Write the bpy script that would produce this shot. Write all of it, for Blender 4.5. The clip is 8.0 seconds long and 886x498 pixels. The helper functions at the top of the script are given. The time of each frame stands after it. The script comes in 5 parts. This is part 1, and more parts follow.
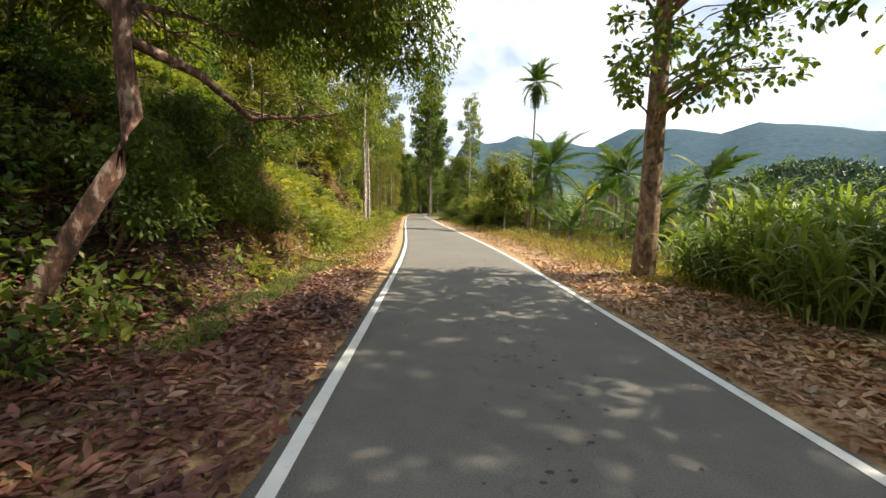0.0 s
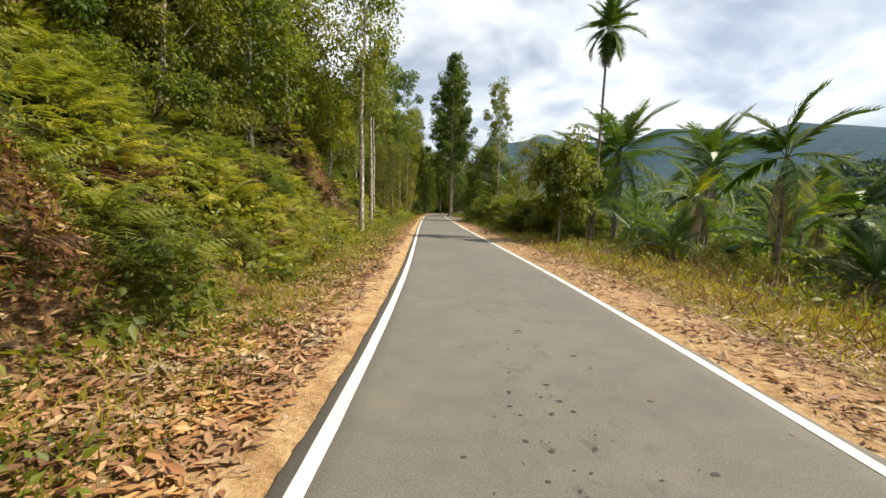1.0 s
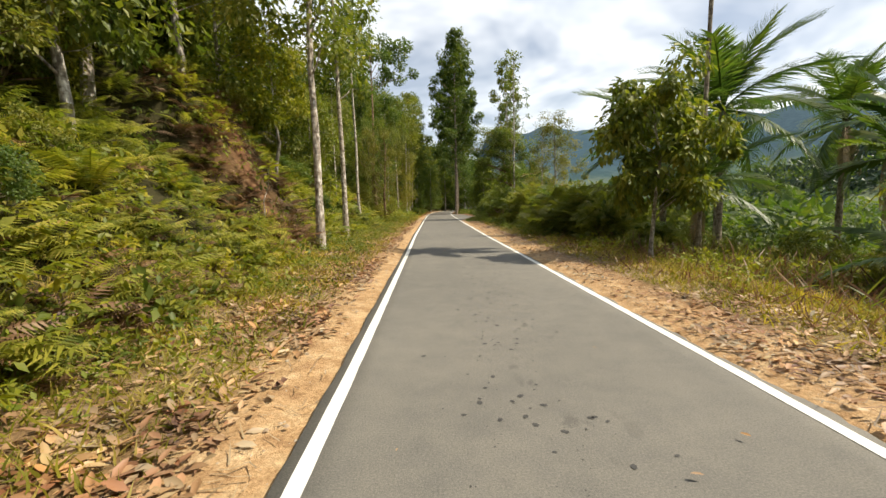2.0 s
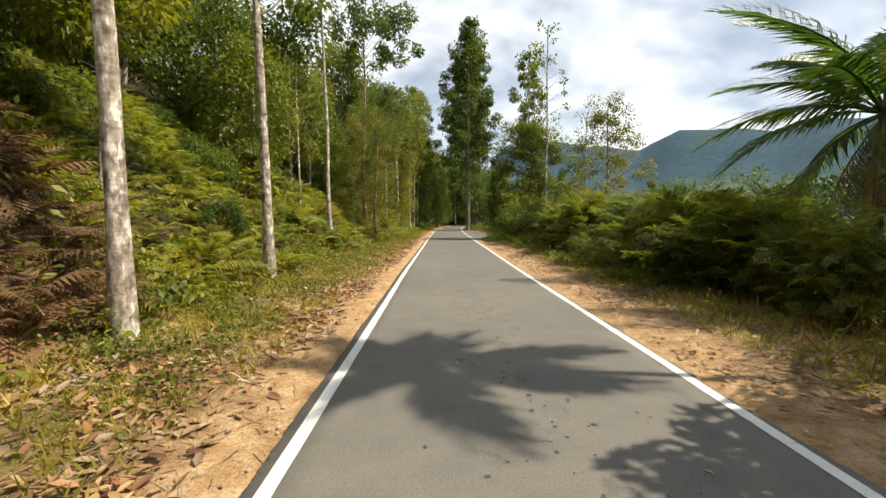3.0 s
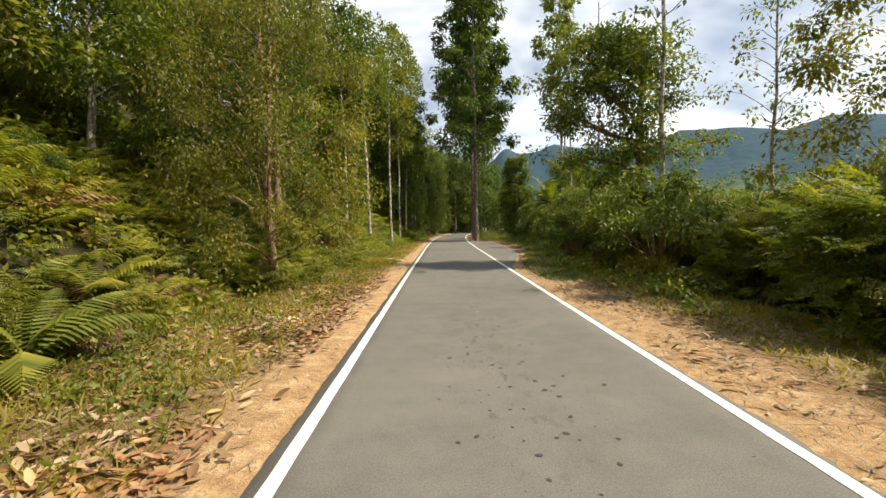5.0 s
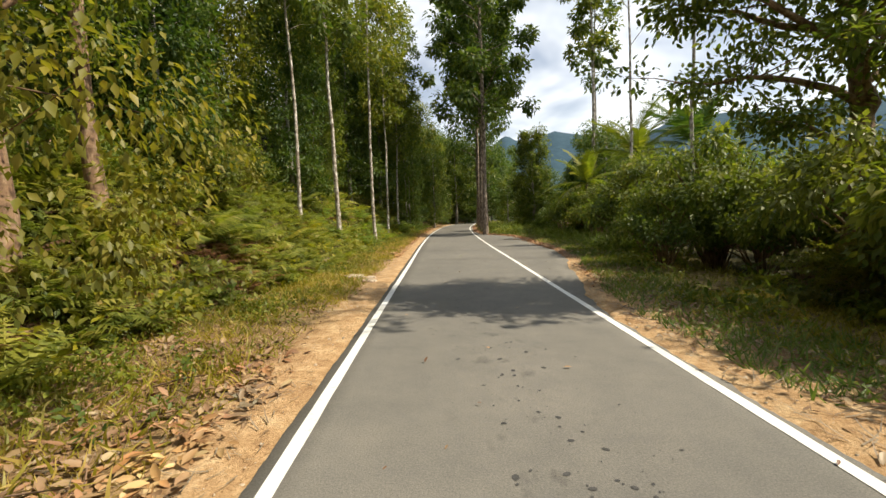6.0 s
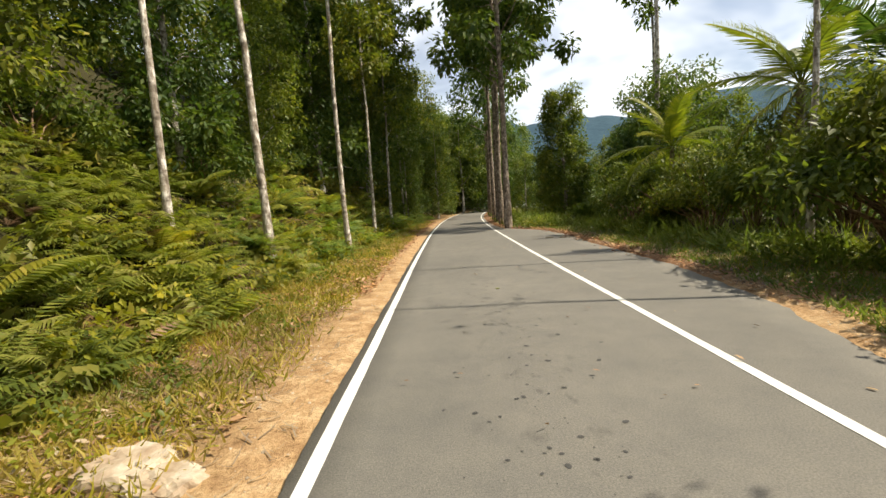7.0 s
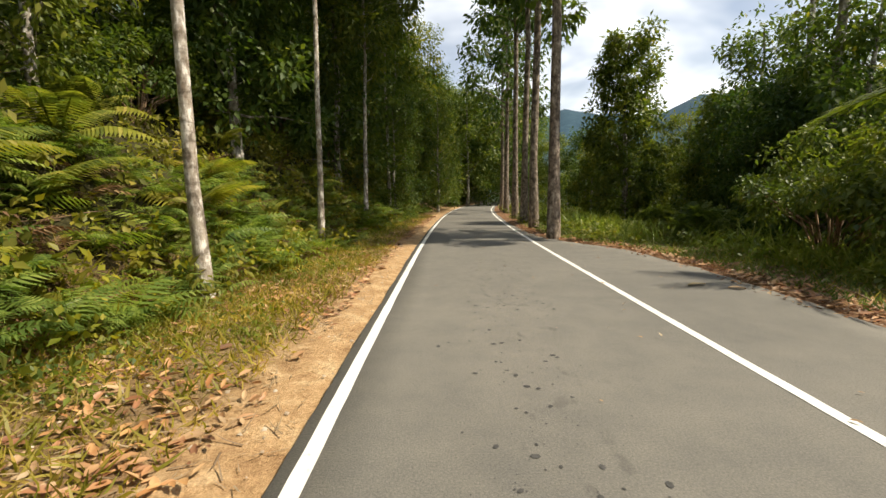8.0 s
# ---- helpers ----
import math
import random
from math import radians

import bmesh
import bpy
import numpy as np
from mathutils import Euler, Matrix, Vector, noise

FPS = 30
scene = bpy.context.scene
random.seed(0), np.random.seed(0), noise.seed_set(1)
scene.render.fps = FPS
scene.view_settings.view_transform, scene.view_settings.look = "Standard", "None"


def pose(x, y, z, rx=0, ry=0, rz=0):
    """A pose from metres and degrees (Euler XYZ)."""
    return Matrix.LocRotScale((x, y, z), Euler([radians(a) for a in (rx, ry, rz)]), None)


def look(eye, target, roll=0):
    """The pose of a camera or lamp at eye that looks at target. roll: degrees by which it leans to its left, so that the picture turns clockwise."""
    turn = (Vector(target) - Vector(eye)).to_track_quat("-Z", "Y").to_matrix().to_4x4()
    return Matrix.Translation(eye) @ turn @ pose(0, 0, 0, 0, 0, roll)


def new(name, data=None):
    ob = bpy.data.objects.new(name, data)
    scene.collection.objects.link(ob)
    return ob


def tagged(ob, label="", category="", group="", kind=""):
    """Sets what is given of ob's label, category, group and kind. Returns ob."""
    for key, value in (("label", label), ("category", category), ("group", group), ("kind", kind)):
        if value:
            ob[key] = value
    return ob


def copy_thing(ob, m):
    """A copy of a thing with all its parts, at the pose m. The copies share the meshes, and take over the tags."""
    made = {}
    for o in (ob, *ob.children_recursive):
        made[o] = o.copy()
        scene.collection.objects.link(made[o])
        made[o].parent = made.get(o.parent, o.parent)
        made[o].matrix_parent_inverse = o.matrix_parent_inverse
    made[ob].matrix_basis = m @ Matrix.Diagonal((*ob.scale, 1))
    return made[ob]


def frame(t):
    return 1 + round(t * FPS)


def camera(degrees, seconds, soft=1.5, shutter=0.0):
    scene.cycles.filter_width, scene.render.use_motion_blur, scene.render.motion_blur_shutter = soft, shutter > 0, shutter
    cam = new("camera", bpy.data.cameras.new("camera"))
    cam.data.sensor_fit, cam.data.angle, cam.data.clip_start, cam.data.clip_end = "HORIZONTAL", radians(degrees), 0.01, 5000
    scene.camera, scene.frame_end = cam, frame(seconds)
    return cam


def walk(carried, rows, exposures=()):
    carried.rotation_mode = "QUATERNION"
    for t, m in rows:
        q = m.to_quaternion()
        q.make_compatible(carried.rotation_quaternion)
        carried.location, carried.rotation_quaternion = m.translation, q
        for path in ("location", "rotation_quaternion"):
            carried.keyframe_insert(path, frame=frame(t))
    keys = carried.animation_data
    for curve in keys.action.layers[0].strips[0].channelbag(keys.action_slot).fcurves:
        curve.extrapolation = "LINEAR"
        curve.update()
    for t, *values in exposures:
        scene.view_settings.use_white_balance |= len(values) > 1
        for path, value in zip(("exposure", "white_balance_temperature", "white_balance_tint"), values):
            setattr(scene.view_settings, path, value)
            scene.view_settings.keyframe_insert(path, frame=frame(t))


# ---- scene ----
cam = camera(90.9, 8.0)
PATH = [
    (0, (-0.034, -2.496, 1.573), (0.130, -0.512, 1.390), 0.99),
    (0.5, (0.221, 2.710, 1.579), (0.359, 4.697, 1.399), 1.23),
    (1, (0.404, 7.233, 1.579), (0.479, 9.223, 1.391), 1.80),
    (1.5, (0.549, 11.361, 1.600), (0.633, 13.351, 1.420), 1.07),
    (1.7, (0.615, 13.371, 1.594), (0.663, 15.360, 1.391), -1.10),
    (2.8, (0.920, 24.721, 1.616), (0.926, 26.714, 1.443), 0.06),
    (3, (0.915, 26.664, 1.638), (0.917, 28.659, 1.500), 0.06),
    (3.5, (0.870, 31.369, 1.648), (0.822, 33.367, 1.586), -0.67),
    (4, (0.864, 35.646, 1.652), (0.810, 37.645, 1.627), -0.38),
    (4.5, (0.882, 40.001, 1.624), (0.891, 42.000, 1.559), -1.09),
    (5.8, (0.865, 51.885, 1.667), (0.876, 53.880, 1.518), -0.99),
    (6, (0.866, 53.553, 1.651), (0.877, 55.547, 1.495), -1.75),
    (6.5, (0.815, 58.204, 1.653), (0.807, 60.195, 1.465), -2.47),
    (7, (0.740, 62.673, 1.663), (0.727, 64.663, 1.457), -3.79),
    (7.5, (0.692, 67.973, 1.615), (0.629, 69.960, 1.401), -2.73),
    (8, (0.628, 72.981, 1.583), (0.626, 74.965, 1.332), -0.43),
]
EXPOSURES = [(0.0, 0.7), (0.45, 0.32), (1.0, 0.28), (6.5, 0.3), (7.2, 0.42), (8.0, 0.3)]
walk(cam, [(t, look(eye, target, roll)) for t, eye, target, roll in PATH], exposures=EXPOSURES)

# ---- light ----
SUN_EL, SUN_AZ = 52.0, 95.5
to_sun = Vector((math.sin(radians(SUN_AZ)) * math.cos(radians(SUN_EL)), math.cos(radians(SUN_AZ)) * math.cos(radians(SUN_EL)), math.sin(radians(SUN_EL))))
sun_data = bpy.data.lights.new("sun", "SUN")
sun_data.energy, sun_data.angle, sun_data.color = 5.4, radians(0.6), (1.0, 0.90, 0.72)
sun = new("sun", sun_data)
sun.matrix_world = look(to_sun * 100, (0, 0, 0))


def make_world():
    w = bpy.data.worlds.new("sky")
    scene.world = w
    w.use_nodes = True
    nt = w.node_tree
    nt.nodes.clear()
    out = nt.nodes.new("ShaderNodeOutputWorld")
    bg = nt.nodes.new("ShaderNodeBackground")
    sky = nt.nodes.new("ShaderNodeTexSky")
    sky.sky_type, sky.sun_disc = "NISHITA", False
    sky.sun_elevation, sky.sun_rotation = radians(SUN_EL), radians(SUN_AZ)
    sky.air_density, sky.dust_density = 1.0, 1.2
    tc = nt.nodes.new("ShaderNodeTexCoord")
    sep = nt.nodes.new("ShaderNodeSeparateXYZ")
    nt.links.new(tc.outputs["Generated"], sep.inputs[0])
    # clouds on a flat layer: direction divided by its height
    up = nt.nodes.new("ShaderNodeMath")
    up.operation = "MAXIMUM"
    up.inputs[1].default_value = 0.06
    nt.links.new(sep.outputs["Z"], up.inputs[0])
    div = nt.nodes.new("ShaderNodeVectorMath")
    div.operation = "DIVIDE"
    comb = nt.nodes.new("ShaderNodeCombineXYZ")
    addz = nt.nodes.new("ShaderNodeMath")
    addz.inputs[1].default_value = 0.25
    nt.links.new(up.outputs[0], addz.inputs[0])
    for n in range(3):
        nt.links.new(addz.outputs[0], comb.inputs[n])
    nt.links.new(tc.outputs["Generated"], div.inputs[0])
    nt.links.new(comb.outputs[0], div.inputs[1])
    noi = nt.nodes.new("ShaderNodeTexNoise")
    noi.inputs["Scale"].default_value = 1.5
    noi.inputs["Detail"].default_value = 4.0
    noi.inputs["Roughness"].default_value = 0.55
    noi.inputs["Distortion"].default_value = 0.25
    nt.links.new(div.outputs[0], noi.inputs["Vector"])
    ramp = nt.nodes.new("ShaderNodeValToRGB")
    ramp.color_ramp.elements[0].position, ramp.color_ramp.elements[1].position = 0.38, 0.58
    ramp.color_ramp.elements[0].color = (0.3, 0.3, 0.3, 1)
    nt.links.new(noi.outputs["Fac"], ramp.inputs[0])
    noi2 = nt.nodes.new("ShaderNodeTexNoise")
    noi2.inputs["Scale"].default_value = 2.4
    noi2.inputs["Detail"].default_value = 3.0
    nt.links.new(div.outputs[0], noi2.inputs["Vector"])
    shade = nt.nodes.new("ShaderNodeValToRGB")
    shade.color_ramp.elements[0].position, shade.color_ramp.elements[0].color = 0.36, (8.2, 8.8, 9.4, 1)
    shade.color_ramp.elements[1].position, shade.color_ramp.elements[1].color = 0.6, (11.6, 11.8, 11.9, 1)
    nt.links.new(noi2.outputs["Fac"], shade.inputs[0])
    mix = nt.nodes.new("ShaderNodeMixRGB")
    # the cloud bank lies low; overhead the sky is clear
    low = nt.nodes.new("ShaderNodeMapRange")
    low.inputs["From Min"].default_value, low.inputs["From Max"].default_value = 1.2, 0.6
    nt.links.new(sep.outputs["Z"], low.inputs["Value"])
    cover = nt.nodes.new("ShaderNodeMath")
    cover.operation = "MULTIPLY"
    nt.links.new(low.outputs[0], cover.inputs[0])
    nt.links.new(ramp.outputs[0], cover.inputs[1])
    nt.links.new(cover.outputs[0], mix.inputs[0])
    nt.links.new(sky.outputs[0], mix.inputs[1])
    nt.links.new(shade.outputs[0], mix.inputs[2])
    nt.links.new(mix.outputs[0], bg.inputs["Color"])
    bg.inputs["Strength"].default_value = 0.095
    nt.links.new(bg.outputs[0], out.inputs["Surface"])


make_world()


# ---- materials ----
def nodes_of(name):
    m = bpy.data.materials.new(name)
    m.use_nodes = True
    nt = m.node_tree
    return m, nt, nt.nodes["Principled BSDF"], nt.nodes["Material Output"]


def noise_node(nt, scale, detail=5.0, rough=0.6, coord="Object", distortion=0.0):
    tc = nt.nodes.new("ShaderNodeTexCoord")
    n = nt.nodes.new("ShaderNodeTexNoise")
    n.inputs["Scale"].default_value, n.inputs["Detail"].default_value = scale, detail
    n.inputs["Roughness"].default_value, n.inputs["Distortion"].default_value = rough, distortion
    nt.links.new(tc.outputs[coord], n.inputs["Vector"])
    return n.outputs["Fac"]


def ramp_node(nt, fac, stops):
    r = nt.nodes.new("ShaderNodeValToRGB")
    e = r.color_ramp.elements
    while len(e) < len(stops):
        e.new(0.5)
    for el, (p, c) in zip(e, stops):
        el.position, el.color = p, (*c, 1) if len(c) == 3 else c
    nt.links.new(fac, r.inputs[0])
    return r.outputs[0]


def mix_node(nt, fac, a, b, mode="MIX"):
    m = nt.nodes.new("ShaderNodeMixRGB")
    m.blend_type = mode
    for sock, v in zip(m.inputs, (fac, a, b)):
        if isinstance(v, bpy.types.NodeSocket):
            nt.links.new(v, sock)
        else:
            sock.default_value = v if isinstance(v, float) else (*v, 1)
    return m.outputs[0]


def math_node(nt, op, a, b):
    m = nt.nodes.new("ShaderNodeMath")
    m.operation = op
    m.use_clamp = True
    for sock, v in zip(m.inputs, (a, b)):
        if isinstance(v, bpy.types.NodeSocket):
            nt.links.new(v, sock)
        else:
            sock.default_value = v
    return m.outputs[0]


def bump(nt, bsdf, height, strength, distance):
    b = nt.nodes.new("ShaderNodeBump")
    b.inputs["Strength"].default_value, b.inputs["Distance"].default_value = strength, distance
    nt.links.new(height, b.inputs["Height"])
    nt.links.new(b.outputs[0], bsdf.inputs["Normal"])


def leaf_material(name, stops, rough=0.5, passing=0.46, patch=0.35, glow=(1.15, 1.25, 0.5)):
    """Leaves that differ one from another, in drifts of lighter and darker growth, and let some light through."""
    m, nt, p, out = nodes_of(name)
    geo = nt.nodes.new("ShaderNodeNewGeometry")
    drift = nt.nodes.new("ShaderNodeTexNoise")
    drift.inputs["Scale"].default_value, drift.inputs["Detail"].default_value = 1.5, 2.0
    nt.links.new(geo.outputs["Position"], drift.inputs["Vector"])
    wide = ramp_node(nt, drift.outputs["Fac"], [(0.32, (0, 0, 0)), (0.68, (1, 1, 1))])
    col = ramp_node(nt, mix_node(nt, 0.5, geo.outputs["Random Per Island"], wide), stops)
    n = nt.nodes.new("ShaderNodeTexNoise")
    n.inputs["Scale"].default_value, n.inputs["Detail"].default_value = patch, 3.0
    nt.links.new(geo.outputs["Position"], n.inputs["Vector"])
    tone = ramp_node(nt, n.outputs["Fac"], [(0.3, (0.62, 0.72, 0.8)), (0.5, (1, 1, 1)), (0.7, (1.2, 1.14, 0.8))])
    col = mix_node(nt, 1.0, col, tone, "MULTIPLY")
    info = nt.nodes.new("ShaderNodeObjectInfo")
    own = ramp_node(nt, info.outputs["Random"], [(0.0, (0.70, 0.80, 0.85)), (0.5, (1.0, 1.0, 1.0)), (1.0, (1.18, 1.06, 0.86))])
    col = mix_node(nt, 1.0, col, own, "MULTIPLY")
    nt.links.new(col, p.inputs["Base Color"])
    p.inputs["Roughness"].default_value = rough
    p.inputs["Specular IOR Level"].default_value = 0.4
    tr = nt.nodes.new("ShaderNodeBsdfTranslucent")
    nt.links.new(mix_node(nt, 1.0, col, glow, "MULTIPLY"), tr.inputs["Color"])
    mx = nt.nodes.new("ShaderNodeMixShader")
    mx.inputs[0].default_value = passing
    nt.links.new(p.outputs[0], mx.inputs[1])
    nt.links.new(tr.outputs[0], mx.inputs[2])
    nt.links.new(mx.outputs[0], out.inputs["Surface"])
    return m


def bark_material(name, base, patch, moss, ring=0.0):
    m, nt, p, out = nodes_of(name)
    tc = nt.nodes.new("ShaderNodeTexCoord")
    mp = nt.nodes.new("ShaderNodeMapping")
    mp.inputs["Scale"].default_value = (6, 6, 2.4)
    nt.links.new(tc.outputs["Object"], mp.inputs["Vector"])
    n = nt.nodes.new("ShaderNodeTexNoise")
    n.inputs["Scale"].default_value, n.inputs["Detail"].default_value, n.inputs["Roughness"].default_value = 1.6, 8.0, 0.65
    nt.links.new(mp.outputs[0], n.inputs["Vector"])
    col = ramp_node(nt, n.outputs["Fac"], [(0.39, moss), (0.46, base), (0.52, base), (0.58, patch)])
    blot = nt.nodes.new("ShaderNodeTexNoise")
    blot.inputs["Scale"].default_value, blot.inputs["Detail"].default_value, blot.inputs["Distortion"].default_value = 5.5, 5.0, 0.6
    nt.links.new(tc.outputs["Object"], blot.inputs["Vector"])
    col = mix_node(nt, 1.0, col, ramp_node(nt, blot.outputs["Fac"], [(0.36, (0.42, 0.38, 0.34)), (0.48, (0.95, 0.92, 0.9)), (0.62, (1.2, 1.18, 1.15))]), "MULTIPLY")
    mp2 = nt.nodes.new("ShaderNodeMapping")
    mp2.inputs["Scale"].default_value = (2, 2, 26)
    nt.links.new(tc.outputs["Object"], mp2.inputs["Vector"])
    n2 = nt.nodes.new("ShaderNodeTexNoise")
    n2.inputs["Scale"].default_value, n2.inputs["Detail"].default_value = 0.9, 4.0
    nt.links.new(mp2.outputs[0], n2.inputs["Vector"])
    dark = ramp_node(nt, n2.outputs["Fac"], [(0.36, (0.45, 0.42, 0.4)), (0.46, (1, 1, 1))])
    col = mix_node(nt, ring, col, mix_node(nt, 1.0, col, dark, "MULTIPLY"))
    nt.links.new(col, p.inputs["Base Color"])
    p.inputs["Roughness"].default_value = 0.85
    bump(nt, p, n.outputs["Fac"], 0.7, 0.03)
    return m


def asphalt_material():
    m, nt, p, out = nodes_of("asphalt")
    big = noise_node(nt, 0.22, 4.0)
    grain = noise_node(nt, 70.0, 3.0, 0.8)
    mid = noise_node(nt, 2.3, 6.0, 0.7)
    col = ramp_node(nt, big, [(0.3, (0.140, 0.132, 0.117)), (0.7, (0.184, 0.171, 0.148))])
    col = mix_node(nt, 1.0, col, ramp_node(nt, mid, [(0.3, (0.86, 0.87, 0.88)), (0.7, (1.1, 1.09, 1.06))]), "MULTIPLY")
    col = mix_node(nt, 1.0, col, ramp_node(nt, grain, [(0.25, (0.6, 0.6, 0.6)), (0.5, (1, 1, 1)), (0.78, (1.5, 1.48, 1.42))]), "MULTIPLY")
    # drips and stains along the lane's middle
    tc = nt.nodes.new("ShaderNodeTexCoord")
    mp = nt.nodes.new("ShaderNodeMapping")
    mp.inputs["Scale"].default_value = (1, 0.55, 1)
    nt.links.new(tc.outputs["Object"], mp.inputs["Vector"])
    vor = nt.nodes.new("ShaderNodeTexNoise")
    vor.inputs["Scale"].default_value, vor.inputs["Detail"].default_value = 5.0, 6.0
    nt.links.new(mp.outputs[0], vor.inputs["Vector"])
    at = nt.nodes.new("ShaderNodeAttribute")
    at.attribute_name = "lane"
    sp = math_node(nt, "MULTIPLY", ramp_node(nt, vor.outputs["Fac"], [(0.60, (0, 0, 0)), (0.68, (1, 1, 1))]), at.outputs["Fac"])
    col = mix_node(nt, math_node(nt, "MULTIPLY", sp, 0.35), col, (0.05, 0.047, 0.044))
    nt.links.new(col, p.inputs["Base Color"])
    p.inputs["Roughness"].default_value = 0.85
    p.inputs["Specular IOR Level"].default_value = 0.3
    bump(nt, p, grain, 0.5, 0.006)
    return m


def paint_material():
    m, nt, p, out = nodes_of("road_paint")
    wear = noise_node(nt, 9.0, 8.0, 0.75)
    soil = noise_node(nt, 0.8, 4.0)
    col = ramp_node(nt, wear, [(0.30, (0.42, 0.40, 0.36)), (0.42, (0.80, 0.79, 0.75))])
    col = mix_node(nt, 1.0, col, ramp_node(nt, soil, [(0.3, (0.85, 0.83, 0.78)), (0.6, (1, 1, 1))]), "MULTIPLY")
    nt.links.new(col, p.inputs["Base Color"])
    p.inputs["Roughness"].default_value = 0.6
    return m


def ground_material():
    m, nt, p, out = nodes_of("soil")
    at = nt.nodes.new("ShaderNodeAttribute")
    at.attribute_name = "cover"
    sep = nt.nodes.new("ShaderNodeSeparateColor")
    nt.links.new(at.outputs["Color"], sep.inputs[0])
    big, mid, fine = noise_node(nt, 0.6, 5.0), noise_node(nt, 3.2, 7.0, 0.7), noise_node(nt, 28.0, 5.0, 0.75)
    sand = ramp_node(nt, mid, [(0.28, (0.27, 0.15, 0.07)), (0.5, (0.49, 0.315, 0.16)), (0.72, (0.66, 0.49, 0.29))])
    sand = mix_node(nt, 1.0, sand, ramp_node(nt, fine, [(0.3, (0.6, 0.56, 0.5)), (0.55, (1, 1, 1)), (0.75, (1.2, 1.18, 1.12))]), "MULTIPLY")
    litter = ramp_node(nt, fine, [(0.3, (0.07, 0.036, 0.02)), (0.5, (0.20, 0.105, 0.055)), (0.7, (0.34, 0.21, 0.11))])
    turf = ramp_node(nt, mid, [(0.3, (0.12, 0.085, 0.035)), (0.5, (0.29, 0.215, 0.09)), (0.7, (0.45, 0.34, 0.16))])
    turf = mix_node(nt, 1.0, turf, ramp_node(nt, fine, [(0.3, (0.5, 0.5, 0.5)), (0.6, (1.1, 1.1, 1.1))]), "MULTIPLY")
    clay = ramp_node(nt, mid, [(0.3, (0.11, 0.045, 0.022)), (0.55, (0.26, 0.12, 0.06)), (0.75, (0.42, 0.24, 0.14))])
    # far hills: the blue haze of distance is put into their base colour
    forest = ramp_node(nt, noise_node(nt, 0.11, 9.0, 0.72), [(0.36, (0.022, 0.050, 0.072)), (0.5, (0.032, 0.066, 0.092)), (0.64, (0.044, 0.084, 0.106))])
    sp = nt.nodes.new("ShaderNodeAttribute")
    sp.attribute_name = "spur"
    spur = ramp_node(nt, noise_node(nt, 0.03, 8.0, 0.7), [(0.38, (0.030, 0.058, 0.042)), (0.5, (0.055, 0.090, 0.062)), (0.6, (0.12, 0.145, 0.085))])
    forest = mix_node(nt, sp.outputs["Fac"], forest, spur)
    # bank mould, darkened as well for the shade under ferns and scrub
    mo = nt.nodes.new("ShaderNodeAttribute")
    mo.attribute_name = "shaded_mould"
    shaded_mould = ramp_node(nt, fine, [(0.3, (0.018, 0.018, 0.008)), (0.55, (0.05, 0.045, 0.018)), (0.75, (0.10, 0.075, 0.03))])
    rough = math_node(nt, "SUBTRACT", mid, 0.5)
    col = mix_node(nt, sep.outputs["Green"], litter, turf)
    col = mix_node(nt, mo.outputs["Fac"], col, shaded_mould)
    # patchy borders between the strips
    edge = math_node(nt, "ADD", sep.outputs["Red"], math_node(nt, "MULTIPLY", rough, 1.3))
    edge = math_node(nt, "MULTIPLY", edge, math_node(nt, "MULTIPLY", sep.outputs["Red"], 3.0))
    col = mix_node(nt, edge, col, sand)
    col = mix_node(nt, sep.outputs["Blue"], col, clay)
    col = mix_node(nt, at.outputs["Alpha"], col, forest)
    nt.links.new(col, p.inputs["Base Color"])
    p.inputs["Roughness"].default_value = 0.95
    p.inputs["Specular IOR Level"].default_value = 0.15
    bump(nt, p, mix_node(nt, 0.5, mid, fine), 0.8, 0.06)
    return m


def plain_material(name, stops, scale=8.0, rough=0.8, strength=0.4):
    m, nt, p, out = nodes_of(name)
    n = noise_node(nt, scale, 6.0, 0.65)
    nt.links.new(ramp_node(nt, n, stops), p.inputs["Base Color"])
    p.inputs["Roughness"].default_value = rough
    bump(nt, p, n, strength, 0.02)
    return m


ASPHALT, PAINT, SOIL = asphalt_material(), paint_material(), ground_material()
FERN = leaf_material("fern_leaf", [(0.0, (0.06, 0.085, 0.02)), (0.25, (0.15, 0.175, 0.03)), (0.5, (0.27, 0.275, 0.042)), (0.72, (0.37, 0.345, 0.065)), (0.88, (0.47, 0.41, 0.12)), (1.0, (0.32, 0.19, 0.08))])
SHADEFERN = leaf_material("shade_fern_leaf", [(0.0, (0.054, 0.098, 0.025)), (0.35, (0.150, 0.213, 0.040)), (0.7, (0.276, 0.329, 0.062)), (0.92, (0.456, 0.464, 0.125)), (1.0, (0.336, 0.232, 0.100))])
DRYFERN = leaf_material("withered_fern", [(0.0, (0.08, 0.04, 0.025)), (0.5, (0.22, 0.115, 0.06)), (1.0, (0.38, 0.25, 0.14))], passing=0.2, glow=(1, 0.8, 0.6))
SHRUB = leaf_material("shrub_leaf", [(0.0, (0.060, 0.095, 0.020)), (0.45, (0.140, 0.178, 0.030)), (0.8, (0.255, 0.265, 0.045)), (1.0, (0.41, 0.365, 0.11))])
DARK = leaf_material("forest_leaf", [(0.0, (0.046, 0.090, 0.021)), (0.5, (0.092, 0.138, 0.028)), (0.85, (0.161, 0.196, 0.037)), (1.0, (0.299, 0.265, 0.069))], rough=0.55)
OLIVE = leaf_material("olive_leaf", [(0.0, (0.10, 0.118, 0.026)), (0.5, (0.20, 0.205, 0.038)), (0.85, (0.32, 0.285, 0.058)), (1.0, (0.42, 0.32, 0.10))])
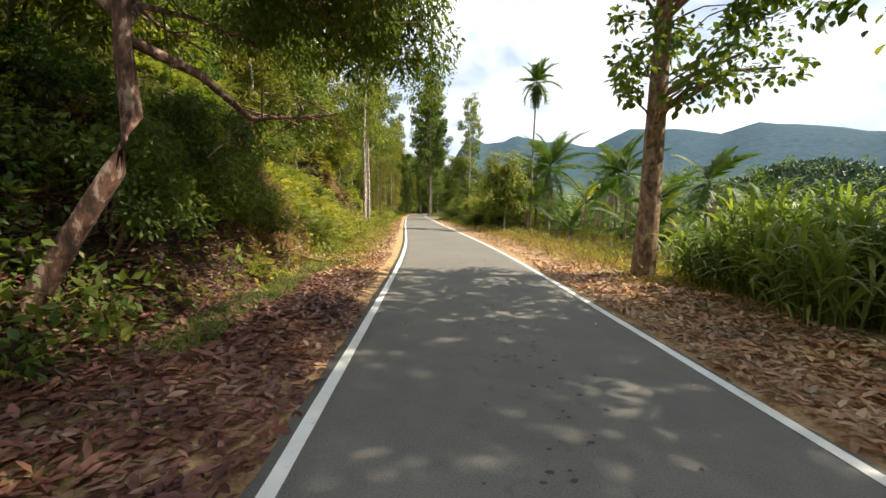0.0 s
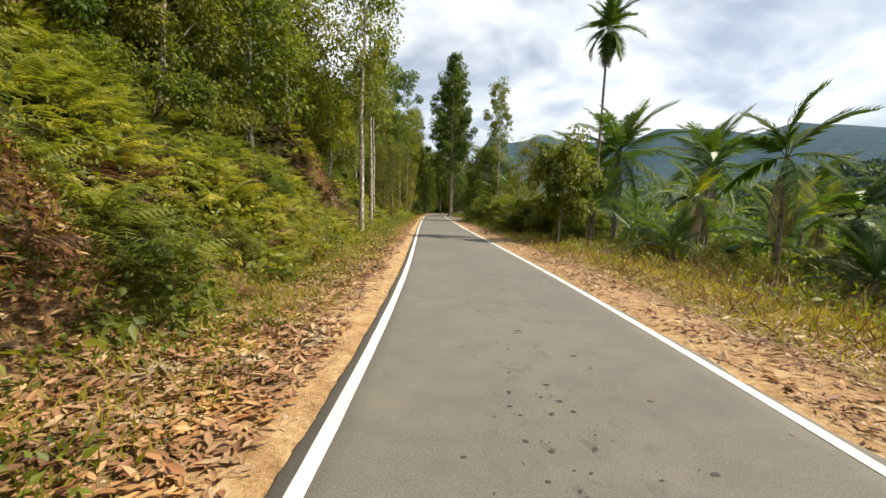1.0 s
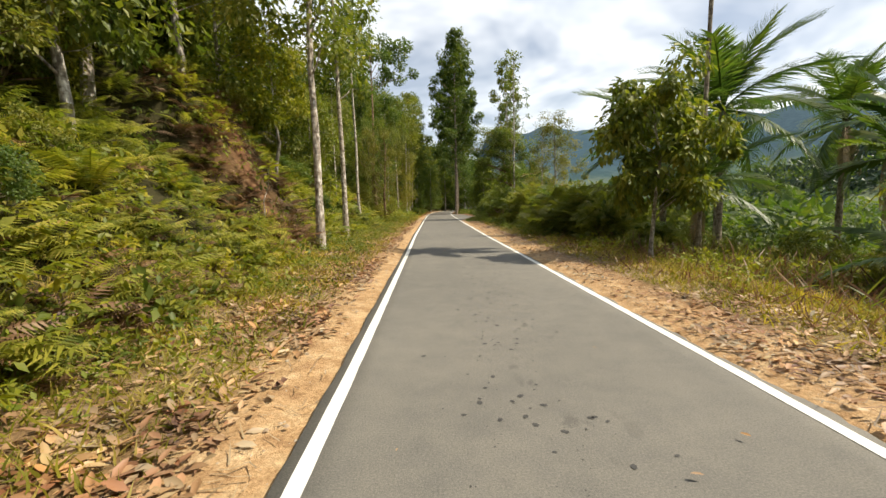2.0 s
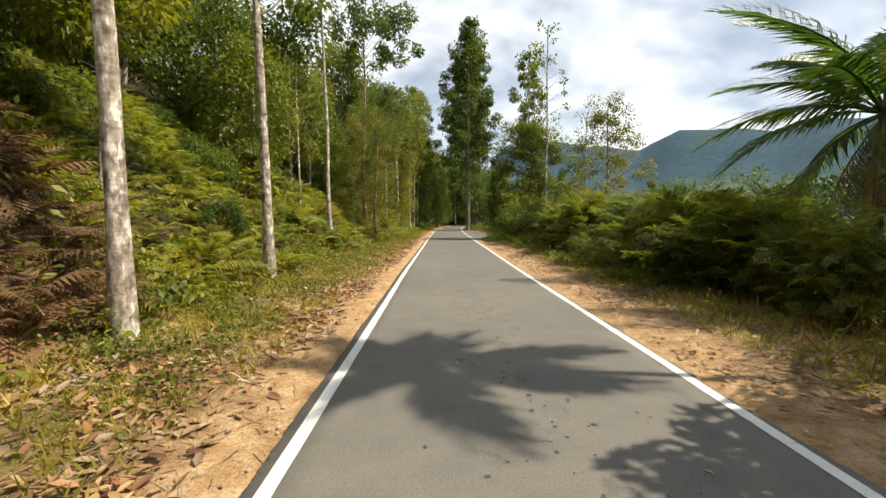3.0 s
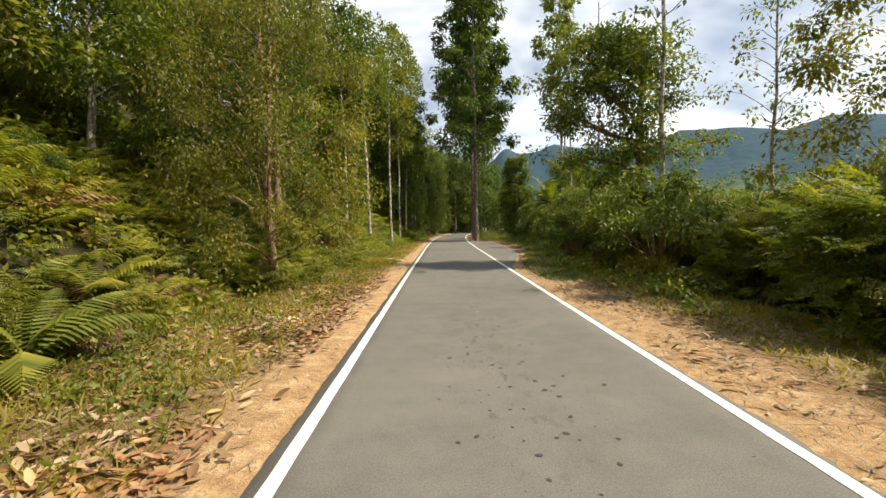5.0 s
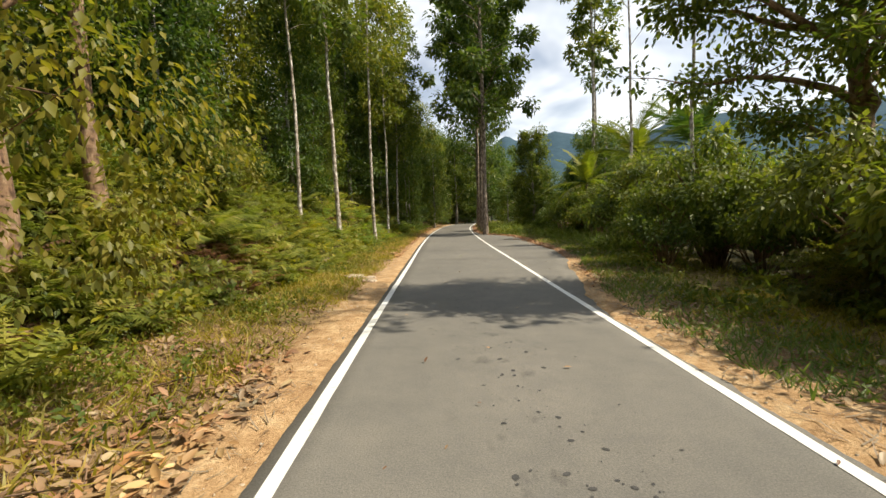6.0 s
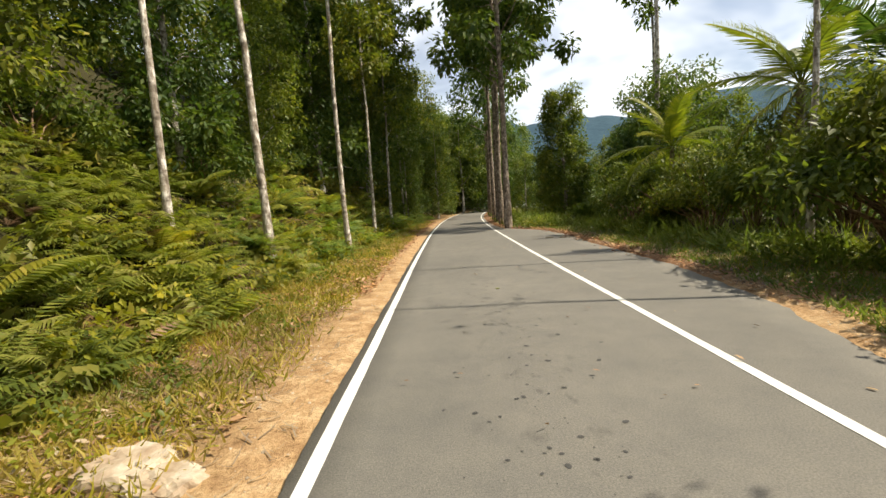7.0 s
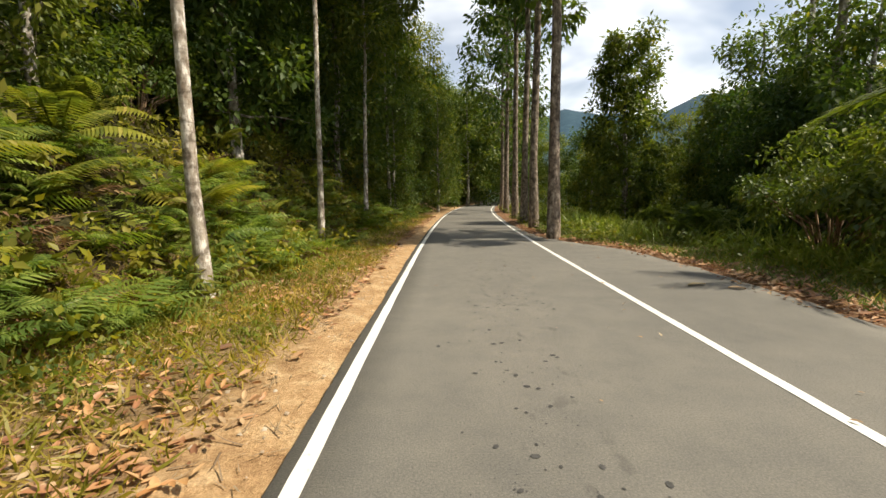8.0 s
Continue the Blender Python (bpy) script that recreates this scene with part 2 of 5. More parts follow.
GOLD = leaf_material("golden_leaf", [(0.0, (0.115, 0.12, 0.022)), (0.5, (0.24, 0.215, 0.032)), (0.85, (0.37, 0.29, 0.05)), (1.0, (0.44, 0.30, 0.08))])
LIME = leaf_material("young_leaf", [(0.0, (0.13, 0.16, 0.016)), (0.5, (0.24, 0.25, 0.022)), (1.0, (0.40, 0.35, 0.04))], passing=0.42)
PALM = leaf_material("palm_leaf", [(0.0, (0.05, 0.10, 0.026)), (0.6, (0.10, 0.155, 0.034)), (1.0, (0.20, 0.23, 0.06))], rough=0.42)
YOUNGPALM = leaf_material("young_palm_leaf", [(0.0, (0.15, 0.19, 0.025)), (0.6, (0.25, 0.27, 0.03)), (1.0, (0.40, 0.35, 0.06))], rough=0.45)
DEADPALM = leaf_material("dead_palm_leaf", [(0.0, (0.20, 0.13, 0.08)), (1.0, (0.46, 0.36, 0.24))], passing=0.15, glow=(1, 0.85, 0.65))
GRASS = leaf_material("grass_blade", [(0.0, (0.14, 0.165, 0.02)), (0.4, (0.26, 0.25, 0.035)), (0.7, (0.42, 0.34, 0.10)), (1.0, (0.55, 0.43, 0.20))], patch=0.8)
CANE = leaf_material("cane_blade", [(0.0, (0.11, 0.18, 0.04)), (0.6, (0.22, 0.28, 0.065)), (1.0, (0.40, 0.40, 0.16))], rough=0.5)
LITTER = leaf_material("fallen_leaf", [(0.0, (0.12, 0.048, 0.03)), (0.25, (0.30, 0.14, 0.07)), (0.55, (0.43, 0.245, 0.125)), (0.82, (0.54, 0.37, 0.215)), (0.95, (0.61, 0.46, 0.30)), (1.0, (0.50, 0.37, 0.14))], passing=0.08, patch=1.3, glow=(1, 0.8, 0.6))
# redder leaves of the first bank, with its shade mixed into the colour
SHADED_RED_LITTER = leaf_material("shaded_red_fallen_leaf", [(0.0, (0.05, 0.022, 0.02)), (0.35, (0.15, 0.055, 0.045)), (0.65, (0.25, 0.105, 0.075)), (0.88, (0.38, 0.22, 0.16)), (0.97, (0.50, 0.35, 0.26)), (1.0, (0.40, 0.26, 0.08))], passing=0.08, patch=1.1, glow=(1, 0.75, 0.6), rough=0.5)
# leaf green turned towards blue to carry the haze across the valley
HAZED_SPUR_LEAF = leaf_material("hazed_spur_leaf", [(0.0, (0.026, 0.050, 0.036)), (0.6, (0.042, 0.075, 0.050)), (1.0, (0.070, 0.100, 0.062))], passing=0.2, patch=0.02)
BARK = bark_material("grey_bark", (0.30, 0.27, 0.23), (0.58, 0.55, 0.50), (0.16, 0.13, 0.10), 0.5)
ROWBARK = bark_material("grey_brown_bark", (0.20, 0.155, 0.115), (0.36, 0.30, 0.24), (0.10, 0.075, 0.055), 0.3)
PALEBARK = bark_material("pale_bark", (0.36, 0.315, 0.26), (0.68, 0.64, 0.58), (0.22, 0.175, 0.13), 0.35)
REDBARK = bark_material("peeling_red_bark", (0.13, 0.06, 0.038), (0.33, 0.235, 0.18), (0.045, 0.028, 0.02), 0.2)
BROWNBARK = bark_material("brown_bark", (0.24, 0.15, 0.085), (0.34, 0.24, 0.15), (0.13, 0.075, 0.045), 0.35)
PALMBARK = bark_material("palm_stem", (0.20, 0.16, 0.11), (0.32, 0.28, 0.21), (0.10, 0.08, 0.05), 0.8)
ROCK = plain_material("pale_rock", [(0.3, (0.26, 0.17, 0.10)), (0.5, (0.42, 0.33, 0.23)), (0.7, (0.55, 0.48, 0.38))], 5.0)
DEADWOOD = plain_material("dead_wood", [(0.3, (0.12, 0.07, 0.045)), (0.6, (0.30, 0.19, 0.12)), (0.75, (0.42, 0.31, 0.21))], 9.0)
TAR = plain_material("tar_seal", [(0.3, (0.035, 0.034, 0.033)), (0.7, (0.07, 0.066, 0.06))], 14.0)

# ---- plan ----
LINE_Y = [-60, -40, -20, -5, 0, 5, 10, 15, 20, 25, 30, 35, 40, 45, 50, 55, 60, 65, 70, 75, 80, 85, 90, 95, 100, 105, 115, 128, 150, 180, 220]
LINE_X = [-5.0, -3.6, -2.05, -1.07, -0.77, -0.49, -0.23, -0.1, -0.08, -0.12, -0.15, -0.19, -0.25, -0.23, -0.23, -0.24, -0.24, -0.22, -0.2, -0.21, -0.15, -0.08, 0.04, 0.23, 0.47, 0.76, 1.62, 3.3, 8.0, 18.0, 36.0]
LANE = 3.61
_ys = np.arange(-60, 220.1, 1.0)
_xs = np.convolve(np.pad(np.interp(_ys, LINE_Y, LINE_X), 3, mode="edge"), np.ones(7) / 7, "valid")
TOE_Y = [-20, 5, 20, 33, 47, 59, 66, 75, 90, 120]
TOE_D = [2.6, 2.5, 2.6, 3.3, 3.8, 3.4, 2.9, 3.0, 2.4, 2.2]
WIDE_Y = [-60, 60, 62, 64, 66.8, 68.3, 72, 78, 82, 85, 87, 89, 96, 220]
WIDE_D = [0.11, 0.11, 0.3, 0.85, 1.3, 1.8, 2.3, 2.35, 2.5, 2.2, 1.2, 0.45, 0.25, 0.2]


def line_x(y):
    return np.interp(y, _ys, _xs)


def tar_right(y):
    """How far the tarmac reaches past the right-hand line."""
    return np.interp(y, WIDE_Y, WIDE_D)


def waves(x, y, s, seed=0.0):
    """Smooth cheap unevenness of about -1 to 1."""
    x, y = x / s + seed * 1.7, y / s - seed
    return (np.sin(x * 1.3 + 1.7 * np.sin(y * 0.9)) + np.sin(y * 1.7 + 1.3 * np.sin(x * 1.1 + 2)) + np.sin((x + y) * 2.3 + 1.1)) / 3


def step(a, b, v):
    t = np.clip((v - a) / (b - a), 0, 1)
    return t * t * (3 - 2 * t)


def ground_z(x, y):
    x, y = np.asarray(x, float), np.asarray(y, float)
    u = x - line_x(y)
    toe = np.interp(y, TOE_Y, TOE_D)
    d = np.maximum(-u - toe, 0)
    cut = step(9.4, 10.2, y) * step(13.3, 12.2, y) + step(28.5, 30, y) * step(34, 33, y)
    steep = 0.85 + 0.75 * cut + 0.45 * step(9, 7.5, y) * step(-14, -8, y)
    face = 2.2 + 0.9 * step(28.5, 30, y) * step(34, 33, y)
    bank = steep * np.minimum(d, face) + 0.72 * np.clip(d - face, 0, 14) + 0.5 * np.clip(d - 14 - face, 0, 40) + 0.12 * np.maximum(d - 56, 0)
    bank = bank * (1 - np.exp(-d * 1.8)) + 0.28 * waves(x, y, 1.9) * step(0.3, 2.5, d) * step(135, 115, y) * step(70, 40, d)
    r = u - LANE - tar_right(y) - 2.6
    fall = np.interp(y, [-20, 20, 50, 62, 75], [0.14, 0.09, 0.12, 0.06, 0.03])
    e = np.maximum(r, 0)
    side = -fall * np.minimum(e, 11) - 2.2 * fall * np.clip(e - 11, 0, 16) - 0.10 * np.clip(e - 27, 0, 85)
    side = side * step(0, 2, e) + 0.15 * waves(x, y, 2.3, 3) * step(0.5, 3, e) * step(135, 115, y) * step(50, 30, e)
    near = step(135, 115, y)
    flat = 0.035 * waves(x, y, 0.8, 5) * step(0.35, 1.2, -u) + 0.035 * waves(x, y, 0.8, 5) * step(0.2, 1.0, u - LANE - tar_right(y))
    z = np.where(u < LANE / 2, bank, side) + flat * near
    under = step(-0.27, -0.15, u) * step(tar_right(y) + 0.1, tar_right(y), u - LANE)
    z = z - 0.06 * under
    far = np.hypot(x, y - 30)
    ang = np.degrees(np.arctan2(x, y - 30))
    top = 160 + 9 * np.sin(ang * 0.21 + 0.6) + 9 * np.sin(ang * 0.47) + 4 * np.sin(ang * 0.93 + 1) + 1.5 * np.sin(ang * 2.3)
    ridge = step(330, 950, far) * (top + 3 * waves(x, y, 40, 1)) * step(2, 9, ang) + step(330, 950, far) * 120 * step(-10, -50, ang)
    knoll = 40 * np.exp(-(((ang - 49) / 11) ** 2)) * np.exp(-(((far - 330) / 80) ** 2)) + 30 * np.exp(-(((ang - 33) / 8) ** 2)) * np.exp(-(((far - 420) / 90) ** 2))
    return z + ridge + knoll * step(150, 260, far)


# ---- mesh tools ----
def mesh_of(name, verts, tris, mat, smooth=False):
    verts, tris = np.asarray(verts, np.float32).reshape(-1, 3), np.asarray(tris, np.int32).reshape(-1, 3)
    me = bpy.data.meshes.new(name)
    me.vertices.add(len(verts))
    me.vertices.foreach_set("co", verts.ravel())
    me.loops.add(tris.size)
    me.loops.foreach_set("vertex_index", tris.ravel())
    me.polygons.add(len(tris))
    me.polygons.foreach_set("loop_start", np.arange(0, tris.size, 3, dtype=np.int32))
    if smooth:
        me.polygons.foreach_set("use_smooth", np.ones(len(tris), bool))
    me.materials.append(mat)
    me.update(calc_edges=True)
    return me


def part(name, mesh, parent=None, m=None, label=""):
    ob = new(name, mesh)
    if parent is not None:
        ob.parent = parent
    if m is not None:
        ob.matrix_basis = m
    return tagged(ob, label) if label else ob


def joined(pieces):
    verts, tris, n = [], [], 0
    for v, t in pieces:
        verts.append(v)
        tris.append(np.asarray(t) + n)
        n += len(v)
    return np.concatenate(verts), np.concatenate(tris)


def tube(points, radii, sides=8, lumps=0.0, seed=0):
    """A tapered limb along a line of points, closed at its tip."""
    pts, radii = np.asarray(points, float), np.asarray(radii, float)
    way = np.gradient(pts, axis=0)
    way /= np.linalg.norm(way, axis=1)[:, None] + 1e-9
    ref = np.where(np.abs(way[:, 2:3]) > 0.9, [[1.0, 0, 0]], [[0, 0, 1.0]])
    a = np.cross(way, ref)
    a /= np.linalg.norm(a, axis=1)[:, None]
    b = np.cross(way, a)
    ang = np.arange(sides) * 2 * np.pi / sides
    rr = radii[:, None] * np.ones(sides)
    if lumps:
        rr = rr * (1 + lumps * np.random.default_rng(seed).normal(size=rr.shape))
    v = pts[:, None] + rr[..., None] * (np.cos(ang)[None, :, None] * a[:, None] + np.sin(ang)[None, :, None] * b[:, None])
    k = len(pts)
    i, j = np.meshgrid(np.arange(k - 1), np.arange(sides), indexing="ij")
    p00, p01 = i * sides + j, i * sides + (j + 1) % sides
    p10, p11 = p00 + sides, p01 + sides
    t = np.concatenate([np.stack([p00, p11, p01], -1).reshape(-1, 3), np.stack([p00, p10, p11], -1).reshape(-1, 3)])
    tip = np.array([[(k - 1) * sides + j, (k - 1) * sides + (j + 1) % sides, k * sides] for j in range(sides)])
    return np.concatenate([v.reshape(-1, 3), pts[-1:] + way[-1:] * radii[-1]]), np.concatenate([t, tip])


LEAF = (np.array([(0, 0, 0), (0.42, 0.25, 0.06), (1, 0, -0.06), (0.42, -0.25, 0.06)]), np.array([(0, 2, 1), (0, 3, 2)]))
BROAD = (np.array([(0, 0, 0), (0.3, 0.24, 0.05), (0.7, 0.2, 0.03), (1, 0, -0.12), (0.7, -0.2, 0.03), (0.3, -0.24, 0.05)]), np.array([(0, 3, 2), (0, 2, 1), (0, 5, 4), (0, 4, 3)]))
ROUND = (np.array([(0, 0, 0), (0.25, 0.27, 0.06), (0.65, 0.31, 0.04), (1, 0, -0.1), (0.65, -0.31, 0.04), (0.25, -0.27, 0.06)]), np.array([(0, 3, 2), (0, 2, 1), (0, 5, 4), (0, 4, 3)]))
CURLED = (np.array([(0, 0, 0), (0.35, 0.19, 0.09), (0.75, 0.14, 0.1), (1, 0, 0.03), (0.75, -0.14, 0.08), (0.35, -0.19, 0.07)]), np.array([(0, 3, 2), (0, 2, 1), (0, 5, 4), (0, 4, 3)]))
BLADE = (np.array([(0, 0.022, 0), (0, -0.022, 0), (0.42, 0.02, 0.03), (0.42, -0.02, 0.03), (0.78, 0.013, 0.14), (0.78, -0.013, 0.14), (1, 0, 0.32)]), np.array([(0, 1, 3), (0, 3, 2), (2, 3, 5), (2, 5, 4), (4, 5, 6)]))

SHORT = (np.array([(0, 0.03, 0), (0, -0.03, 0), (0.55, 0.022, 0.06), (0.55, -0.022, 0.06), (1, 0, 0.25)]), np.array([(0, 1, 3), (0, 3, 2), (2, 3, 4)]))


def spread(shape, at, axis, up, size):
    """Copies of a small shape at many places: x of the shape along axis, its z near up."""
    T, F = shape
    at, axis, up = (np.asarray(v, float) for v in (at, axis, up))
    n = len(at)
    X = axis / (np.linalg.norm(axis, axis=1)[:, None] + 1e-9)
    Y = np.cross(up, X)
    Y /= np.linalg.norm(Y, axis=1)[:, None] + 1e-9
    Z = np.cross(X, Y)
    s = np.broadcast_to(np.asarray(size, float), (n,))[:, None, None]
    v = at[:, None] + s * (T[None, :, 0:1] * X[:, None] + T[None, :, 1:2] * Y[:, None] + T[None, :, 2:3] * Z[:, None])
    f = F[None] + (np.arange(n) * len(T))[:, None, None]
    return v.reshape(-1, 3), f.reshape(-1, 3)


PINNA = (np.array([(0, 0.13, 0), (0, -0.13, 0), (1, 0, -0.1)]), np.array([(0, 1, 2)]))


def fern_frond(pairs=16, arch=0.55, rise=0.45, wide=0.26):
    """One frond of length 1: a thin stalk with tapering leaflets on both sides."""
    s = np.linspace(0.14, 0.99, pairs)
    at = np.stack([s, 0 * s, rise * s - arch * s * s], -1)
    ln = wide * np.sin(np.pi * np.clip(s * 0.9 + 0.09, 0, 1)) ** 0.7
    pieces = []
    for side in (1, -1):
        axis = np.stack([0.45 + 0 * s, side * np.ones_like(s), -0.2 - 0.3 * s], -1)
        up = np.stack([0.2 + 0 * s, 0 * s, np.ones_like(s)], -1)
        pieces.append(spread(PINNA, at, axis, up, ln))
    k = np.linspace(0, 1, 4)
    stalk = np.stack([k, 0 * k, rise * k - arch * k * k], -1)
    w = np.array([0, 0.007, 0])
    sv = np.concatenate([stalk - w, stalk + w])
    st = [(i, i + 1, i + 5) for i in range(3)] + [(i, i + 5, i + 4) for i in range(3)]
    pieces.append((sv, np.array(st)))
    return joined(pieces)


def palm_frond(length, pairs, leaflet, width, arch, rise, droop, seed):
    """A palm leaf along +x: a bowed midrib with leaflets that hang from it."""
    g = np.random.default_rng(seed)
    k = np.linspace(0, 1, 9)
    rib = np.stack([k * length * (1 - 0.12 * k), 0.05 * length * np.sin(k * 2) * g.normal(), length * (rise * k - arch * k**2)], -1)
    pieces = [tube(rib, 0.03 * (1 - 0.85 * k) * length / 3, 4)]
    s = np.linspace(0.14, 0.99, pairs)
    at = np.stack([np.interp(s, k, rib[:, n]) for n in range(3)], -1)
    ln = leaflet * (0.35 + 0.65 * np.sin(np.pi * np.clip(s * 0.85 + 0.12, 0, 1))) * (1 + 0.08 * g.normal(size=pairs))
    shape = (np.array([(0, width * 0.5, 0), (0, -width * 0.5, 0), (0.5, width * 0.6, -0.04 * droop), (0.5, -width * 0.6, -0.04 * droop), (1, 0, -0.28 * droop)]), np.array([(0, 1, 3), (0, 3, 2), (2, 3, 4)]))
    for side in (1, -1):
        axis = np.stack([0.55 + 0.5 * s, side * np.ones_like(s), 0.25 - 0.55 * droop + 0 * s], -1) + 0.1 * g.normal(size=(pairs, 3))
        up = np.stack([0 * s, 0.35 * side + 0 * s, np.ones_like(s)], -1)
        pieces.append(spread(shape, at, axis, up, ln))
    return joined(pieces)


def unit(n, g):
    v = g.normal(size=(n, 3))
    return v / np.linalg.norm(v, axis=1)[:, None]


def clump_leaves(centres, radii, count, size, g, shape=LEAF, hang=0.35, flat=0.8):
    """Leaves gathered round twig ends: most near the rim, pointing out and down."""
    n = len(centres)
    pick = g.integers(0, n, count)
    way = unit(count, g)
    rad = radii[pick] * g.random(count) ** 0.45
    at = centres[pick] + way * rad[:, None] * (1, 1, flat)
    axis = way * 0.7 + g.normal(size=(count, 3)) * 0.45 - (0, 0, hang)
    up = g.normal(size=(count, 3)) * 0.45 + (0, 0, 1) + way * 0.3
    return spread(shape, at, axis, up, size * (0.65 + 0.7 * g.random(count)))


def thing(name, at, label, category, group="", turn=0.0, size=1.0):
    ob = new(name)
    ob.matrix_basis = pose(*at, 0, 0, turn) @ Matrix.Scale(size, 4)
    ob.empty_display_size = 0.2
    return tagged(ob, label, category, group)


def bent(base, top, wob, g, k=9):
    s = np.linspace(0, 1, k)[:, None]
    line = np.array(base) + (np.array(top) - np.array(base)) * s
    off = np.cumsum(g.normal(size=(k, 3)), 0) * wob
    off -= off[:1] + (off[-1:] - off[:1]) * s
    return line + off * (1, 1, 0)


def tree(name, at, label, height, radius, crown, leaves, leaf, bark, seed, group="", lean=(0, 0), limbs=8, wob=0.08, shape=LEAF, clump=0.55, flare=1.3, hang=0.35, limb_from=None, category="tree", twigs=True, shift=(0, 0)):
    """A tapered trunk with limbs, and leaves in clumps round the limbs' ends. crown: (lowest, highest, width at the
    bottom, middle and top) in metres; leaves: (count, length, clumps)."""
    g = np.random.default_rng(seed)
    root = thing(name, at, label, category, group)
    lo, hi, w0, w1, w2 = crown
    count, size, nclump = leaves
    top = (lean[0], lean[1], height)
    line = bent((0, 0, -0.3), top, wob, g)
    k = len(line)
    taper = radius * np.linspace(1, 0.25, k)
    taper[0] *= flare
    pieces = [tube(line, taper, 10, 0.03, seed)]
    zs = line[:, 2]
    cs = []
    ang0 = g.random() * 6.28
    for n in range(nclump):
        f = (n + g.random()) / nclump
        z = lo + (hi - lo) * f
        w = np.interp(f, [0, 0.5, 1], [w0, w1, w2])
        a = ang0 + n * 2.4 + g.normal() * 0.3
        r = w * (0.25 + 0.75 * g.random() ** 0.6)
        c = np.array([np.interp(z, zs, line[:, 0]) + r * math.cos(a) + shift[0], np.interp(z, zs, line[:, 1]) + r * math.sin(a) + shift[1], z + g.normal() * 0.2])
        cs.append(c)
        if n % max(1, nclump // max(1, limbs)) == 0 or (twigs and n % 2 == 0):
            zb = max(line[1, 2], min(height * 0.97, z - r * 0.55))
            if limb_from is not None:
                zb = max(zb, limb_from)
            b = np.array([np.interp(zb, zs, line[:, 0]), np.interp(zb, zs, line[:, 1]), zb])
            big = n % max(1, nclump // max(1, limbs)) == 0
            r0 = radius * (0.34 if big else 0.14) * (1 - 0.6 * zb / height)
            mid = b + (c - b) * 0.55 + (0, 0, 0.12 * r) + g.normal(size=3) * 0.08 * r
            pieces.append(tube([b, b + (mid - b) * 0.5 + g.normal(size=3) * 0.04 * r, mid, c], [r0, r0 * 0.8, r0 * 0.55, r0 * 0.2], 6 if big else 4))
    part("trunk", mesh_of("trunk", *joined(pieces), bark, True), root)
    cs = np.array(cs)
    radii = clump * (0.6 + 0.8 * g.random(len(cs)))
    part("crown", mesh_of("crown", *clump_leaves(cs, radii, count, size, g, shape, hang), leaf), root)
    return root


def shrub(name, at, label, height, width, leaves, leaf, seed, group="", shape=LEAF, stems=7, hang=0.3, category="shrub", bark=None, clump=0.32, low=0.12):
    """Several stems from one root, with leaves in clumps over an uneven dome."""
    g = np.random.default_rng(seed)
    root = thing(name, at, label, category, group)
    count, size, nclump = leaves
    pieces, cs = [], []
    for n in range(nclump):
        a, f = g.random() * 6.28, g.random()
        r = width * math.sqrt(g.random())
        lift = 1 - (r / width) ** 2 * 0.75
        z = height * (low + (1 - low) * f**0.6 * lift) * (0.85 + 0.25 * g.random())
        c = np.array([r * math.cos(a), r * math.sin(a), z])
        cs.append(c)
        if n < stems * 3:
            m = c * (0.35, 0.35, 0.55) + g.normal(size=3) * 0.05
            w = 0.012 * height
            pieces.append(tube([(c[0] * 0.08, c[1] * 0.08, -0.2), m, c], [w, w * 0.7, w * 0.25], 5))
    part("trunk", mesh_of("trunk", *joined(pieces), bark or BROWNBARK, True), root)
    cs = np.array(cs)
    radii = clump * height * (0.25 + 0.3 * g.random(len(cs))) + 0.1
    part("foliage", mesh_of("foliage", *clump_leaves(cs, radii, count, size, g, shape, hang), leaf), root)
    return root


def spray_shape():
    """A flat spray of length 1: a twig with side twigs, each feathered with small leaves."""
    pieces = []
    for k in range(11):
        s0 = 0.14 + 0.078 * k
        side = 1 if k % 2 else -1
        ln = 0.4 * (1 - 0.6 * abs(s0 - 0.45)) * (0.8 + 0.4 * ((k * 37) % 10) / 10)
        way = np.array([0.62 + 0.3 * ((k * 53) % 10) / 10, side * 0.7, 0.12 * math.sin(k * 2.3)])
        for m in range(8):
            f = (m + 0.6) / 8
            at = np.array([s0, 0, 0.1 * s0 - 0.16 * s0 * s0]) + way * ln * f - (0, 0, 0.1 * f * f)
            for b in (1, -1):
                axis = way + np.array([-way[1], way[0], 0]) * b * (0.7 + 0.5 * ((m * 31 + k * 17) % 10) / 10) + (0, 0, 0.35 * math.sin(m * 1.7 + k))
                pieces.append(spread(LEAF, [at], [axis], [(0.3 * math.sin(m * 2.1), 0.3 * math.cos(k * 1.3 + m), 1)], 0.085))
    k = np.linspace(0, 1, 4)
    line = np.stack([k, 0 * k, 0.1 * k - 0.16 * k * k], -1)
    w = np.array([0, 0.005, 0])
    pieces.append((np.concatenate([line - w, line + w]), np.array([(i, i + 1, i + 5) for i in range(3)] + [(i, i + 5, i + 4) for i in range(3)])))
    return joined(pieces)


SPRAY = spray_shape()


